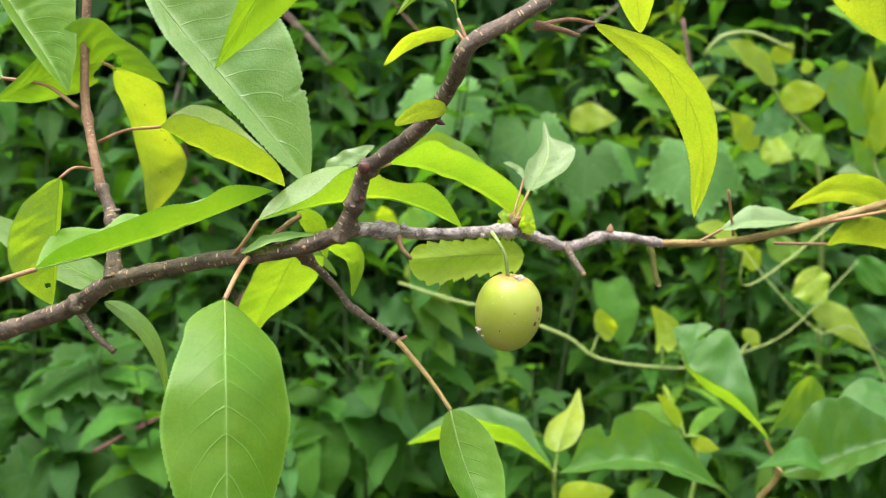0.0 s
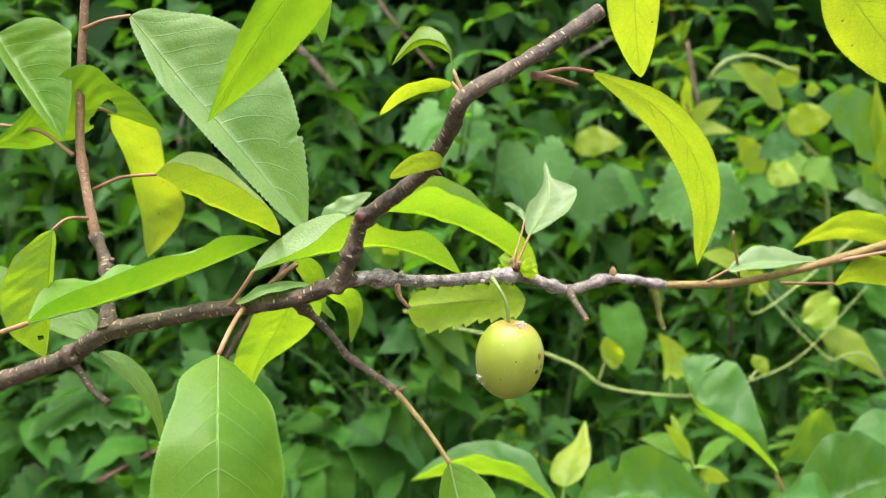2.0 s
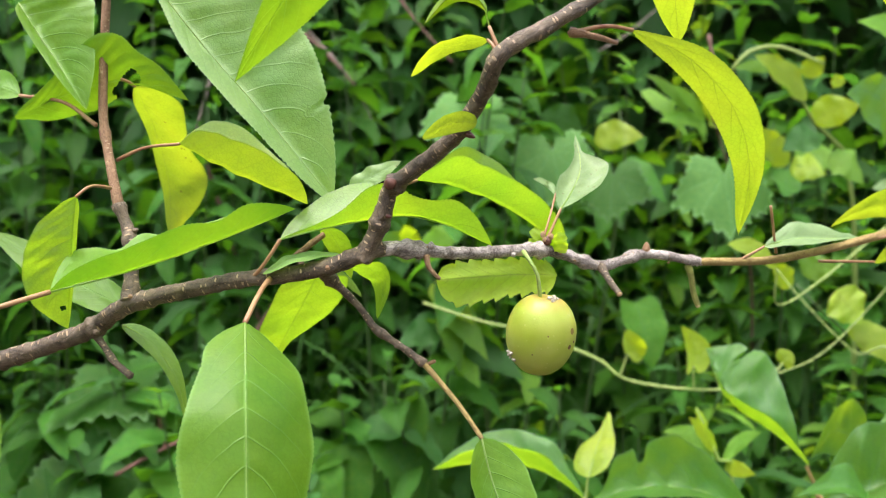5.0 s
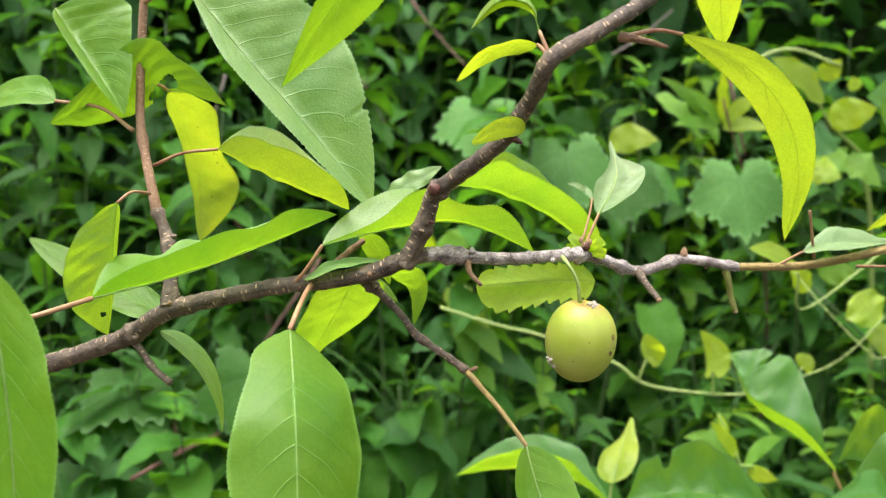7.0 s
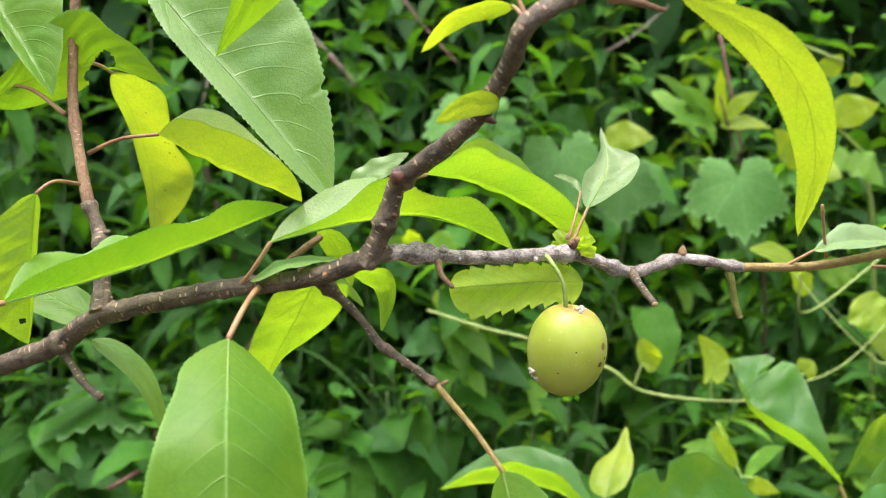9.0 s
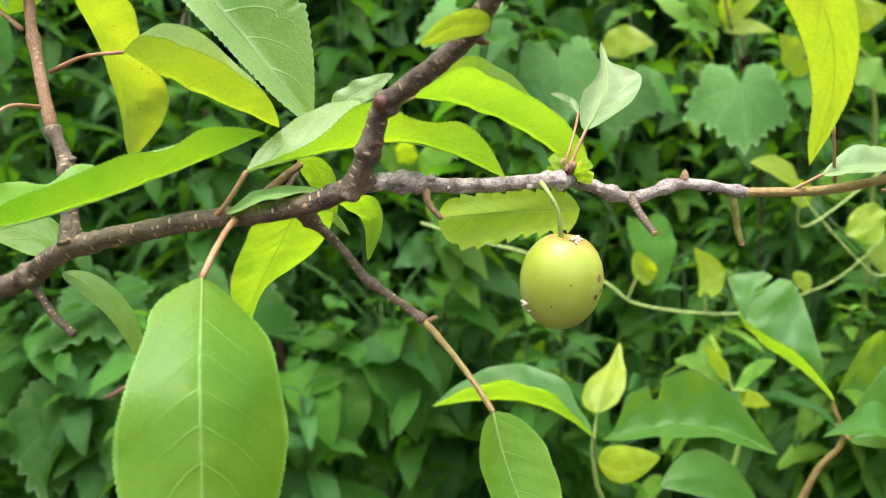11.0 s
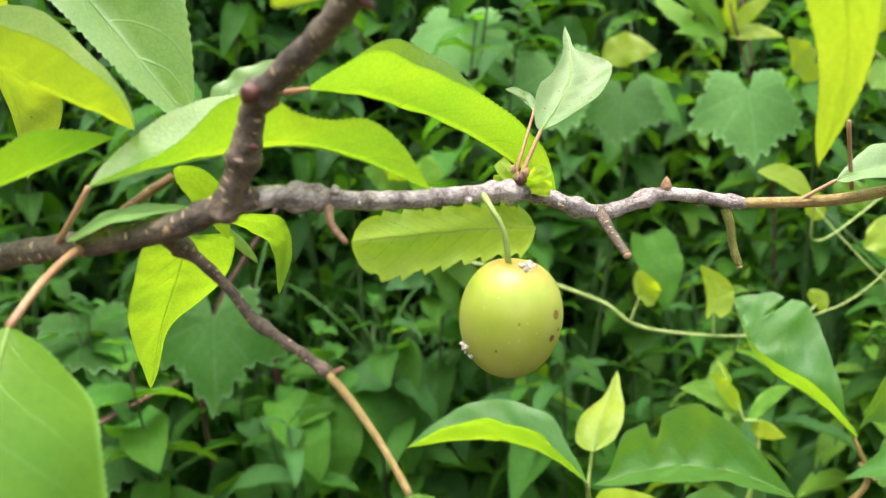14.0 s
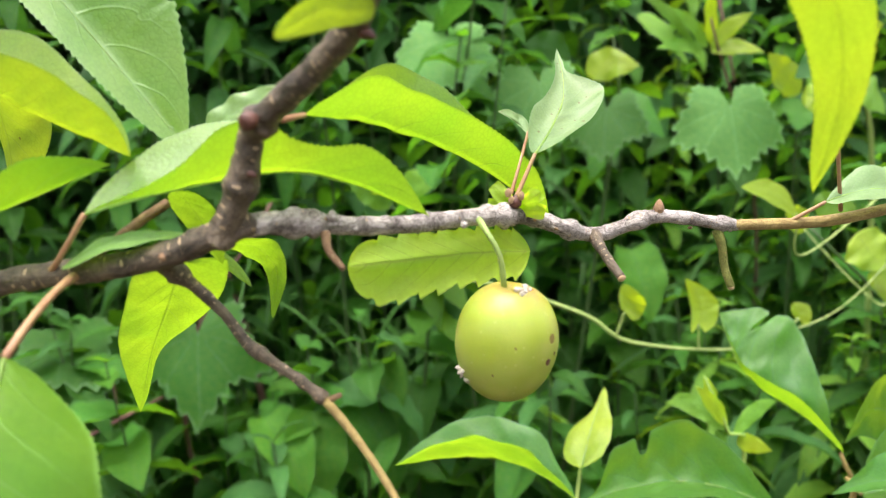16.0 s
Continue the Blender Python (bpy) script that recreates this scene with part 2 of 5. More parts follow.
def part(name, me, mat, parent, label=""):
    ob = new(name, me)
    if mat and not me.materials:
        me.materials.append(mat)
    if parent is not None:
        ob.parent = parent
    if label:
        ob["label"] = label
    return ob


def thing(name, place, label, category, group="", kind=""):
    ob = new(name)
    ob.empty_display_size = 0.02
    ob.location = place
    return tagged(ob, label, category, group, kind)


def smooth_line(points, radii, step):
    """Catmull-Rom through the points; returns places and radii."""
    P = [np.array(p, float) for p in points]
    P = [2 * P[0] - P[1]] + P + [2 * P[-1] - P[-2]]
    R = [radii[0], *radii, radii[-1]]
    out, rad = [], []
    for i in range(1, len(P) - 2):
        n = max(2, int(np.linalg.norm(P[i + 1] - P[i]) / step))
        for k in range(n):
            t = k / n
            a, b, c, d = P[i - 1:i + 3]
            out.append(0.5 * (2 * b + (c - a) * t + (2 * a - 5 * b + 4 * c - d) * t * t + (3 * b - a - 3 * c + d) * t ** 3))
            rad.append(R[i] + (R[i + 1] - R[i]) * t)
    out.append(P[-2])
    rad.append(R[-2])
    return np.array(out), rad


def tube_mesh(name, points, radii, origin=(0, 0, 0), sides=12, step=0.002, rough=0.0, knots=(), scars=0):
    """A round stem along the points. rough: unevenness of its radius; knots: places of swellings, as shares of its length; scars: how many fine ring scars."""
    line, rad = smooth_line(points, radii, step)
    n = len(line)
    org = np.array(origin, float)
    tang = np.gradient(line, axis=0)
    tang /= np.linalg.norm(tang, axis=1)[:, None]
    up = np.array((0.3, -0.2, 0.9))
    verts, uvs, faces = [], [], []
    length = 0.0
    side0 = None
    mark = random.Random(n)
    rings = [(mark.random(), mark.uniform(0.05, 0.2), mark.uniform(0.0005, 0.0009), mark.uniform(0, 6.28)) for _ in range(scars)]
    for i in range(n):
        if i:
            length += float(np.linalg.norm(line[i] - line[i - 1]))
        s = np.cross(tang[i], up) if side0 is None else side0 - tang[i] * np.dot(side0, tang[i])
        s /= np.linalg.norm(s)
        side0 = s
        w = np.cross(tang[i], s)
        r = rad[i]
        for k in knots:
            r *= 1 + 0.38 * math.exp(-(((i / (n - 1) - k) * n * step) / 0.0016) ** 2)
        rad_i = r
        for j in range(sides):
            a = 2 * math.pi * j / sides
            r = rad_i * (1 + sum(h * math.exp(-(((i / (n - 1) - k) * n * step + 0.0004 * math.sin(a + o)) / w) ** 2) * (0.6 + 0.4 * math.sin(a + 2 * o)) for k, h, w, o in rings))
            q = line[i] + r * (math.cos(a) * s + math.sin(a) * w)
            if rough:
                bump = noise.noise(Vector(q * 700)) * 0.7 + noise.noise(Vector(q * 260)) * 0.9
                q = line[i] + r * (1 + rough * bump) * (math.cos(a) * s + math.sin(a) * w)
            verts.append(q - org)
            uvs.append((length, j / sides))
    for i in range(n - 1):
        for j in range(sides):
            k = (j + 1) % sides
            faces.append((i * sides + j, i * sides + k, (i + 1) * sides + k, (i + 1) * sides + j))
    verts += [line[0] - tang[0] * rad[0] * 0.3 - org, line[-1] + tang[-1] * rad[-1] * 0.5 - org]
    uvs += [(0, 0), (length, 0)]
    a, b = len(verts) - 2, len(verts) - 1
    for j in range(sides):
        k = (j + 1) % sides
        faces.append((a, k, j))
        faces.append((b, (n - 1) * sides + j, (n - 1) * sides + k))
    return mesh_of(name, verts, faces, uvs)


def along(values, s):
    """The smooth value at the share s of evenly spaced values (numbers or points)."""
    n = len(values) - 1
    i = min(int(s * n), n - 1)
    t = s * n - i
    b, c = values[i], values[i + 1]
    a = values[i - 1] if i else 2 * b - c
    d = values[i + 2] if i + 2 <= n else 2 * c - b
    return 0.5 * (2 * b + (c - a) * t + (2 * a - 5 * b + 4 * c - d) * t * t + (3 * b - a - 3 * c + d) * t ** 3)


def leaf_mesh(name, base, mid, tip, e1, e2, origin, nu=168, nv=6, a=0.62, b=0.85, teeth=56, tooth=0.055, wave=0.05, waves=2.5,
              cup=0.12, pucker=0.05, heart=0.0, holes=(), bites=(), seed=0, line=(), out1=(), out2=(), quilt=0.0):
    """A leaf blade from base to tip, its midrib through mid. e1 and e2: from the midrib to the two edges where it is widest.
    a, b: how fast it widens and narrows; holes: (along, across, size); bites: (along, side, depth, width).
    line: further points of a winding midrib between base and tip; out1, out2: half widths from base to tip, as shares of e1 and e2; quilt: swelling between the side veins."""
    rnd = random.Random(seed)
    B, M, T, E1, E2 = (np.array(p, float) for p in (base, mid, tip, e1, e2))
    C = 2 * M - (B + T) / 2
    org = np.array(origin, float)
    shapes = ((a, b), (a, b))
    peaks = [(p / (p + q)) ** p * (q / (p + q)) ** q for p, q in shapes]
    ph = rnd.uniform(0, 6.28), rnd.uniform(0, 6.28)
    span = np.linalg.norm(T - B)
    verts, uvs, faces = [], [], []
    size_of = [max(1e-6, float(np.linalg.norm(e))) if span < 0.3 else 0.011 for e in (E1, E2)]
    cols = 2 * nv + 1
    for i in range(nu + 1):
        s = i / nu
        p = (1 - s) ** 2 * B + 2 * s * (1 - s) * C + s * s * T
        t = 2 * (1 - s) * (C - B) + 2 * s * (T - C)
        if line:
            way = [B, *(np.array(q, float) for q in line), T]
            p, t = along(way, s), along(way, min(1.0, s + 0.02)) - along(way, max(0.0, s - 0.02))
        t /= np.linalg.norm(t)
        widths = [(s ** p * (1 - s) ** q / peak) if 0 < s < 1 else 0.0 for (p, q), peak in zip(shapes, peaks)]
        ends = math.sqrt(max(0.0, 1 - max(0.0, 1 - s / 0.05) ** 2)) * math.sqrt(max(0.0, 1 - max(0.0, 1 - (1 - s) / 0.04) ** 2))
        widths = [max(0.0, along(o, s)) * ends if o else w for o, w in zip((out1, out2), widths)]
        nrm = np.cross(t, E1 - E2)
        nrm /= np.linalg.norm(nrm) + 1e-12
        for j in range(cols):
            v = j / nv - 1
            w = abs(v)
            e, k = (E1, 0) if v > 0 else (E2, 1)
            f = widths[k]
            g = f
            for (bs, bk, bd, bw) in bites:
                if bk == k:
                    g *= 1 - bd * math.exp(-((s - bs) / bw) ** 4)
            if j in (0, cols - 1):
                g += tooth * ((s * teeth) % 1.0 - 0.5) * (0.75 + 0.9 * noise.noise(Vector((s * 31, seed, k * 7)))) * min(1, 6 * f) * min(1.4, 0.011 / size_of[k]) * min(1.0, 8 * (1 - s))
            size = np.linalg.norm(e)
            q = p + e * g * w + nrm * size * (cup * f * (w * w - w) * 4 * -0.5)
            q = q + nrm * size * wave * f * w * w * math.sin(6.283 * waves * s + ph[k] + 0.8 * w)
            q = q + nrm * size * pucker * f * noise.noise(Vector((s * 9 + seed, v * 2.3, seed * 3.1)))
            if quilt:
                q = q + nrm * size * quilt * f * (1 - w) * w * 4 * math.cos(6.283 * (s * 10 - 2.1 * w ** 1.25) + 3.1)
            q = q - t * heart * span * w * max(0.0, 1 - 3.2 * s) ** 2 * (0 < s)
            if heart:
                q = q + e * heart * 1.3 * w * max(0.0, 1 - 3.2 * s) ** 1.5 * min(1, 12 * s)
            verts.append(q - org)
            uvs.append((s, v * 0.5 + 0.5))
    for i in range(nu):
        for j in range(2 * nv):
            s, v = (i + 0.5) / nu, (j + 0.5) / nv - 1
            if any(((s - hs) / hr) ** 2 + ((v - hv) * 0.15 / hr) ** 2 < 1 for hs, hv, hr in holes):
                continue
            o = i * cols + j
            faces.append((o, o + 1, o + cols + 1, o + cols))
    return mesh_of(name, verts, faces, uvs)


def leaf(parent, base, mid, tip, e1, e2, mat, label="", stalk=(), stalk_r=0.0007, stalk_mat=None, rib=0.0, rib_mat=None, **shape):
    """A leaf as a part of its plant: blade, stalk and midrib."""
    ob = part("leaf", leaf_mesh("leaf", base, mid, tip, e1, e2, base, **shape), mat, parent, label)
    ob.location = Vector(base) - parent.location
    if stalk:
        pts = [*stalk, base]
        part("leaf_stalk", tube_mesh("leaf_stalk", pts, [stalk_r * 1.0] + [stalk_r * 0.72] * (len(pts) - 1), base, 10, 0.0015), stalk_mat or RED_STALK, ob, "")
    if rib:
        B, M, T = (np.array(p, float) for p in (base, mid, tip))
        C = 2 * M - (B + T) / 2
        pts = [(1 - s) ** 2 * B + 2 * s * (1 - s) * C + s * s * T for s in (0, 0.25, 0.5, 0.75, 0.97)]
        if shape.get("line"):
            way = [B, *(np.array(q, float) for q in shape["line"]), T]
            pts = [along(way, s) for s in (0, 0.2, 0.4, 0.6, 0.8, 0.95)]
        part("midrib", tube_mesh("midrib", pts, [rib * (1 - 0.8 * k / (len(pts) - 1)) for k in range(len(pts))], base, 6, 0.003), rib_mat or RIB, ob, "")
    return ob


def frond(parent, base, tip, width, mat, sag=0.06, tilt=0.5, label="", stalk=(), **shape):
    """A leaf given by its ends and width: sag lifts its middle, tilt turns one edge away and the other near."""
    B, T = Vector(base), Vector(tip)
    side = (T - B).cross(Vector((0, 1, 0))).normalized()
    if side.z < 0:
        side = -side
    away = Vector((0, 1, 0))
    e1, e2 = (side + away * tilt) * width / 2, (-side - away * tilt) * width / 2
    mid = (B + T) / 2 + Vector((0, 0, 1)) * sag * (T - B).length
    shape = {"nu": 30, "nv": 3, "tooth": 0.06, "teeth": 7, "b": 1.05, "wave": 0.12, **shape}
    return leaf(parent, base, tuple(mid), tip, e1, e2, mat, label, stalk, 0.0009, stalk_mat=WEED_STALK, **shape)


def stem(parent, name, points, radii, mat, label="", **shape):
    ob = part(name, tube_mesh(name, points, radii, points[0], **shape), mat, parent, label)
    ob.location = Vector(points[0]) - parent.location
    return ob


def lump(parent, name, place, way, size, mat, label="", seed=0):
    """A bud or knob: a pointed, scaly, uneven ovoid at place, pointing along way, size = (radius, length)."""
    r, l = size
    axis = Vector(way).normalized()
    q = axis.to_track_quat("Z", "Y").to_matrix()
    rings, sides = 9, 10
    verts, faces = [], []
    for i in range(rings + 1):
        s = i / rings
        rad = r * math.sin(math.pi * min(0.999, 0.12 + 0.88 * s)) ** 0.75 * (1 - 0.25 * s)
        for j in range(sides):
            a = 2 * math.pi * (j + 0.5 * (i % 2)) / sides
            k = 1 + 0.13 * noise.noise(Vector((math.cos(a) * 2, math.sin(a) * 2, s * 4 + seed * 7)))
            verts.append(q @ Vector((rad * k * math.cos(a), rad * k * math.sin(a), l * (s - 0.15))))
    for i in range(rings):
        for j in range(sides):
            k = (j + 1) % sides
            faces.append((i * sides + j, i * sides + k, (i + 1) * sides + k, (i + 1) * sides + j))
    faces += [tuple(range(sides))[::-1], tuple(range(rings * sides, (rings + 1) * sides))]
    ob = part(name, mesh_of(name, verts, faces), mat, parent, label)
    ob.location = Vector(place) - parent.location
    return ob

# ---- the plum branch ----
plum = thing("plum_branch", (-0.1005, 0.2970, 1.1491), "brown plum branch with grey spur twigs and serrated green leaves", "branch")
stem(plum, "trunk", [(-0.78, 0.42, -0.02), (-0.74, 0.41, 0.35), (-0.62, 0.39, 0.75), (-0.42, 0.355, 1.02), (-0.1940, 0.3150, 1.1129)], [0.019, 0.016, 0.012, 0.007, 0.0031], BARK, "", sides=20, rough=0.06, step=0.02)
stem(plum, "main_stem", [(-0.1940, 0.3150, 1.1129), (-0.1373, 0.3050, 1.1317), (-0.1150, 0.3020, 1.1403), (-0.1005, 0.2970, 1.1491), (-0.0695, 0.2920, 1.1572), (-0.0437, 0.2900, 1.1612), (-0.0295, 0.2890, 1.1660), (-0.0226, 0.2910, 1.1683)],
     [0.0031, 0.0029, 0.0028, 0.0027, 0.0024, 0.0025, 0.0027, 0.0023], BARK, "dark brown bark with pale flecks", sides=24, rough=0.16, step=0.0007, scars=22, knots=(0.47,))
stem(plum, "spur_twig", [(-0.0311, 0.2900, 1.1649), (-0.0235, 0.2925, 1.1674), (-0.0143, 0.2990, 1.1666), (0.0012, 0.3085, 1.1642), (0.0288, 0.3294, 1.1626), (0.0488, 0.3410, 1.1558), (0.0648, 0.3430, 1.1597), (0.0860, 0.3490, 1.1562)],
     [0.0016, 0.0023, 0.0021, 0.0019, 0.0020, 0.0018, 0.0017, 0.0015], BARK_GREY, "silvery grey ringed bark", sides=24, rough=0.13, step=0.0006, scars=34, knots=(0.13, 0.16, 0.47, 0.50, 0.65, 0.80, 0.97))
stem(plum, "young_shoot", [(0.0855, 0.3488, 1.1563), (0.1094, 0.3530, 1.1563), (0.1286, 0.3560, 1.1592), (0.1495, 0.3600, 1.1638), (0.1779, 0.3660, 1.1710)], [0.00145, 0.0015, 0.0015, 0.0016, 0.0016], BARK_TAN,
     "smooth tan new growth", sides=14, rough=0.05)
stem(plum, "upright_stem", [(-0.0287, 0.2890, 1.1649), (-0.0244, 0.2880, 1.1729), (-0.0212, 0.2860, 1.1815), (-0.0184, 0.2840, 1.1869), (-0.0024, 0.2720, 1.1999), (0.0053, 0.2620, 1.2109), (0.0095, 0.2550, 1.2203), (0.0201, 0.2580, 1.2268), (0.0307, 0.2620, 1.2334), (0.0447, 0.2680, 1.2434)],
     [0.0029, 0.0025, 0.0024, 0.0024, 0.0023, 0.0021, 0.0022, 0.0020, 0.0020, 0.0019], BARK, "brown bark with small pale dots", sides=24, rough=0.16, step=0.0007, scars=16, knots=(0.10, 0.21))
stem(plum, "side_stem", [(-0.1004, 0.2970, 1.1501), (-0.1010, 0.3000, 1.1565), (-0.1026, 0.3040, 1.1659), (-0.1047, 0.3070, 1.1723), (-0.1079, 0.3090, 1.1785)], [0.0030, 0.0023, 0.0020, 0.0019, 0.0018], BARK, "", sides=14, rough=0.18, step=0.0011, knots=(0.45, 0.62, 0.98))
stem(plum, "side_shoot", [(-0.1077, 0.3090, 1.1781), (-0.1102, 0.3120, 1.1854), (-0.1148, 0.3190, 1.1972), (-0.1173, 0.3230, 1.2076), (-0.1175, 0.3260, 1.2252), (-0.1165, 0.3280, 1.2445), (-0.1157, 0.3310, 1.2639)],
     [0.00175, 0.00155, 0.0015, 0.00145, 0.0014, 0.0014, 0.0013], BARK_YOUNG, "smooth reddish tan shoot", sides=14, rough=0.05, knots=(0.3,))
stem(plum, "hanging_twig", [(-0.0411, 0.2940, 1.1603), (-0.0366, 0.2960, 1.1556), (-0.0302, 0.2960, 1.1492), (-0.0253, 0.2950, 1.1429), (-0.0171, 0.2930, 1.1378), (-0.0103, 0.2910, 1.1333)], [0.0021, 0.0013, 0.00105, 0.0012, 0.0010, 0.0011], BARK, "", sides=14, rough=0.15, step=0.0007, scars=8, knots=(0.1, 0.62, 0.97))
stem(plum, "hanging_shoot", [(-0.0106, 0.2911, 1.1335), (-0.0060, 0.2885, 1.1290), (-0.0015, 0.2840, 1.1251), (0.0028, 0.2790, 1.1209), (0.0065, 0.2735, 1.1171)], [0.0010, 0.00085, 0.00075, 0.0007, 0.0007], BARK_TAN, "orange tan shoot tip", sides=10, rough=0.06)
stem(plum, "spur", [(-0.1142, 0.3020, 1.1386), (-0.1112, 0.3000, 1.1361), (-0.1061, 0.2970, 1.1310), (-0.0997, 0.2930, 1.1278)], [0.0015, 0.0010, 0.0010, 0.0011], BARK, "short broken spur", sides=10, rough=0.2, knots=(0.5,), step=0.001)
stem(plum, "spur", [(0.0486, 0.3405, 1.1560), (0.0498, 0.3355, 1.1535), (0.0512, 0.3295, 1.1510), (0.0527, 0.3245, 1.1490)], [0.0017, 0.0013, 0.0011, 0.0010], BARK, "short brown broken spur", sides=10, rough=0.18, step=0.001)
stem(plum, "spur", [(0.0812, 0.3480, 1.1552), (0.0823, 0.3470, 1.1507), (0.0831, 0.3470, 1.1459), (0.0847, 0.3460, 1.1410)], [0.0014, 0.0011, 0.0010, 0.0010], BARK_GREEN, "short greenish broken spur", sides=10, rough=0.15, step=0.001)
stem(plum, "spur", [(-0.0103, 0.2990, 1.1647), (-0.0094, 0.2970, 1.1615), (-0.0062, 0.2940, 1.1585)], [0.0011, 0.0008, 0.0006], BARK_YOUNG, "short brown broken spur", sides=8, rough=0.15, step=0.001)
stem(plum, "spur", [(0.0268, 0.2620, 1.2264), (0.0323, 0.2620, 1.2255), (0.0388, 0.2630, 1.2239)], [0.0013, 0.0008, 0.0005], BARK_YOUNG, "short reddish side spur", sides=8, rough=0.2, step=0.001)
stem(plum, "spur", [(-0.0094, 0.2910, 1.1332), (-0.0072, 0.2900, 1.1346)], [0.0007, 0.0005], BARK_YOUNG, "", sides=8, rough=0.2, step=0.001)
stem(plum, "spur", [(-0.0523, 0.2900, 1.1621), (-0.0464, 0.2970, 1.1672), (-0.0419, 0.3020, 1.1705)], [0.0008, 0.0010, 0.0009], BARK_YOUNG, "short scaly reddish side spur", sides=8, rough=0.35, step=0.001)
lump(plum, "spur_end", (0.0527, 0.3242, 1.1489), (0.2, -0.6, -0.5), (0.0011, 0.0011), WOUND, "pale broken end", 12)
lump(plum, "spur_end", (0.0847, 0.3459, 1.1409), (0.2, -0.1, -1), (0.0010, 0.0010), WOUND, "pale broken end", 13)
lump(plum, "bud", (-0.0193, 0.2815, 1.1869), (-0.3, -0.6, 0.5), (0.0021, 0.0034), BUD, "rounded reddish brown bud", 1)
lump(plum, "bud", (-0.0215, 0.2850, 1.1783), (0.9, -0.2, -0.3), (0.0008, 0.0026), BUD, "", 2)
lump(plum, "bud", (0.0649, 0.3428, 1.1606), (0.05, 0, 1), (0.0015, 0.0042), BARK_YOUNG, "pointed pinkish bud", 3)
lump(plum, "bud", (0.0012, 0.2690, 1.2014), (0.8, -0.5, -0.35), (0.0010, 0.0040), BUD, "", 4)
lump(plum, "bud", (-0.1018, 0.3050, 1.1708), (0.9, 0, 0.2), (0.0010, 0.0020), BARK, "", 5)
lump(plum, "bud", (-0.0089, 0.3000, 1.1672), (0, 0, 1), (0.0012, 0.0022), BARK_GREY, "", 6)
lump(plum, "bud", (-0.1123, 0.2990, 1.1400), (0.1, -1, 0.1), (0.0011, 0.0012), BARK, "", 7)
lump(plum, "bud", (0.0170, 0.3180, 1.1626), (0, -0.9, 0.2), (0.0010, 0.0012), BARK_GREY, "", 8)
lump(plum, "leaf_scar", (-0.0382, 0.2870, 1.1627), (0.1, -1, 0.1), (0.0009, 0.0006), BARK_YOUNG, "pale leaf scar", 9)
lump(plum, "leaf_scar", (-0.0992, 0.2940, 1.1522), (0.1, -1, 0.1), (0.0008, 0.0006), BARK_YOUNG, "pale leaf scar", 10)
lump(plum, "bud", (0.0287, 0.3280, 1.1651), (0.1, -0.2, 1), (0.0017, 0.0032), BUD, "scaly brown spur bud", 11)

knobs = random.Random(4)
for k, (p, q) in enumerate((((-0.0143, 0.2970, 1.1666), (0.0004, 0.3080, 1.1644)), ((0.0004, 0.3080, 1.1644), (0.0291, 0.3290, 1.1628)), ((0.0291, 0.3290, 1.1628), (0.0475, 0.3380, 1.1575)), ((0.0652, 0.3430, 1.1588), (0.0932, 0.3510, 1.1555)),
                            ((-0.1010, 0.3000, 1.1565), (-0.1047, 0.3070, 1.1723)), ((-0.0253, 0.2950, 1.1429), (-0.0103, 0.2910, 1.1333)), ((-0.0212, 0.2860, 1.1815), (-0.0244, 0.2880, 1.1729)))):
    for i in range(4):
        way = Vector((knobs.uniform(-0.4, 0.4), knobs.uniform(-1, 0.2), knobs.uniform(-0.9, 1))).normalized()
        at = Vector(p).lerp(Vector(q), knobs.random()) + way * (0.0013 if k != 5 else 0.0008)
        lump(plum, "bark_knob", at, way, (knobs.uniform(0.0004, 0.0007), knobs.uniform(0.0005, 0.0010)), (BARK_GREY, BARK_YOUNG, WOUND)[i % 3] if k < 4 else BARK, "", 40 + 4 * k + i)

# leaves along the branch
leaf(plum, (-0.1141, 0.2750, 1.1570), (-0.0711, 0.2840, 1.1698), (-0.0482, 0.2920, 1.1792), (0.0002, -0.0020, 0.0079), (-0.0063, 0.0120, 0.0084), PLUM_LEAF, "long green leaf seen from below", [(-0.1370, 0.2620, 1.1512), (-0.1238, 0.2620, 1.1546)], 0.0010, waves=2.6, rib=0.0003, seed=3, wave=0.05, quilt=0.015,
     line=[(-0.0921, 0.2780, 1.1626), (-0.0711, 0.2840, 1.1698)], out1=(0.15, 0.55, 0.75, 0.9, 1, 1, 0.95, 0.78, 0.95, 0.6, 0.05), out2=(0.2, 0.9, 1, 0.72, 0.9, 0.68, 0.78, 0.6, 0.5, 0.3, 0))
leaf(plum, (-0.0519, 0.2870, 1.1708), (-0.0117, 0.2970, 1.1765), (0.0100, 0.3020, 1.1673), (0.0021, -0.0035, 0.0103), (-0.0046, 0.0120, 0.0116), PLUM_LIME, "yellow-green arching leaf with a pale flap", [(-0.0625, 0.2915, 1.1580), (-0.0590, 0.2885, 1.1610), (-0.0554, 0.2872, 1.1655)], 0.0008, waves=2.2, rib=0.0003, seed=5, wave=0.03, quilt=0.015,
     line=[(-0.0324, 0.2900, 1.1753), (-0.0117, 0.2970, 1.1765)], out1=(0.05, 0.12, 0.25, 0.5, 0.95, 1, 0.66, 0.6, 0.82, 0.6, 0.02), out2=(0.1, 0.45, 0.65, 0.8, 0.85, 0.8, 0.5, 0.3, 0.2, 0.1, 0))
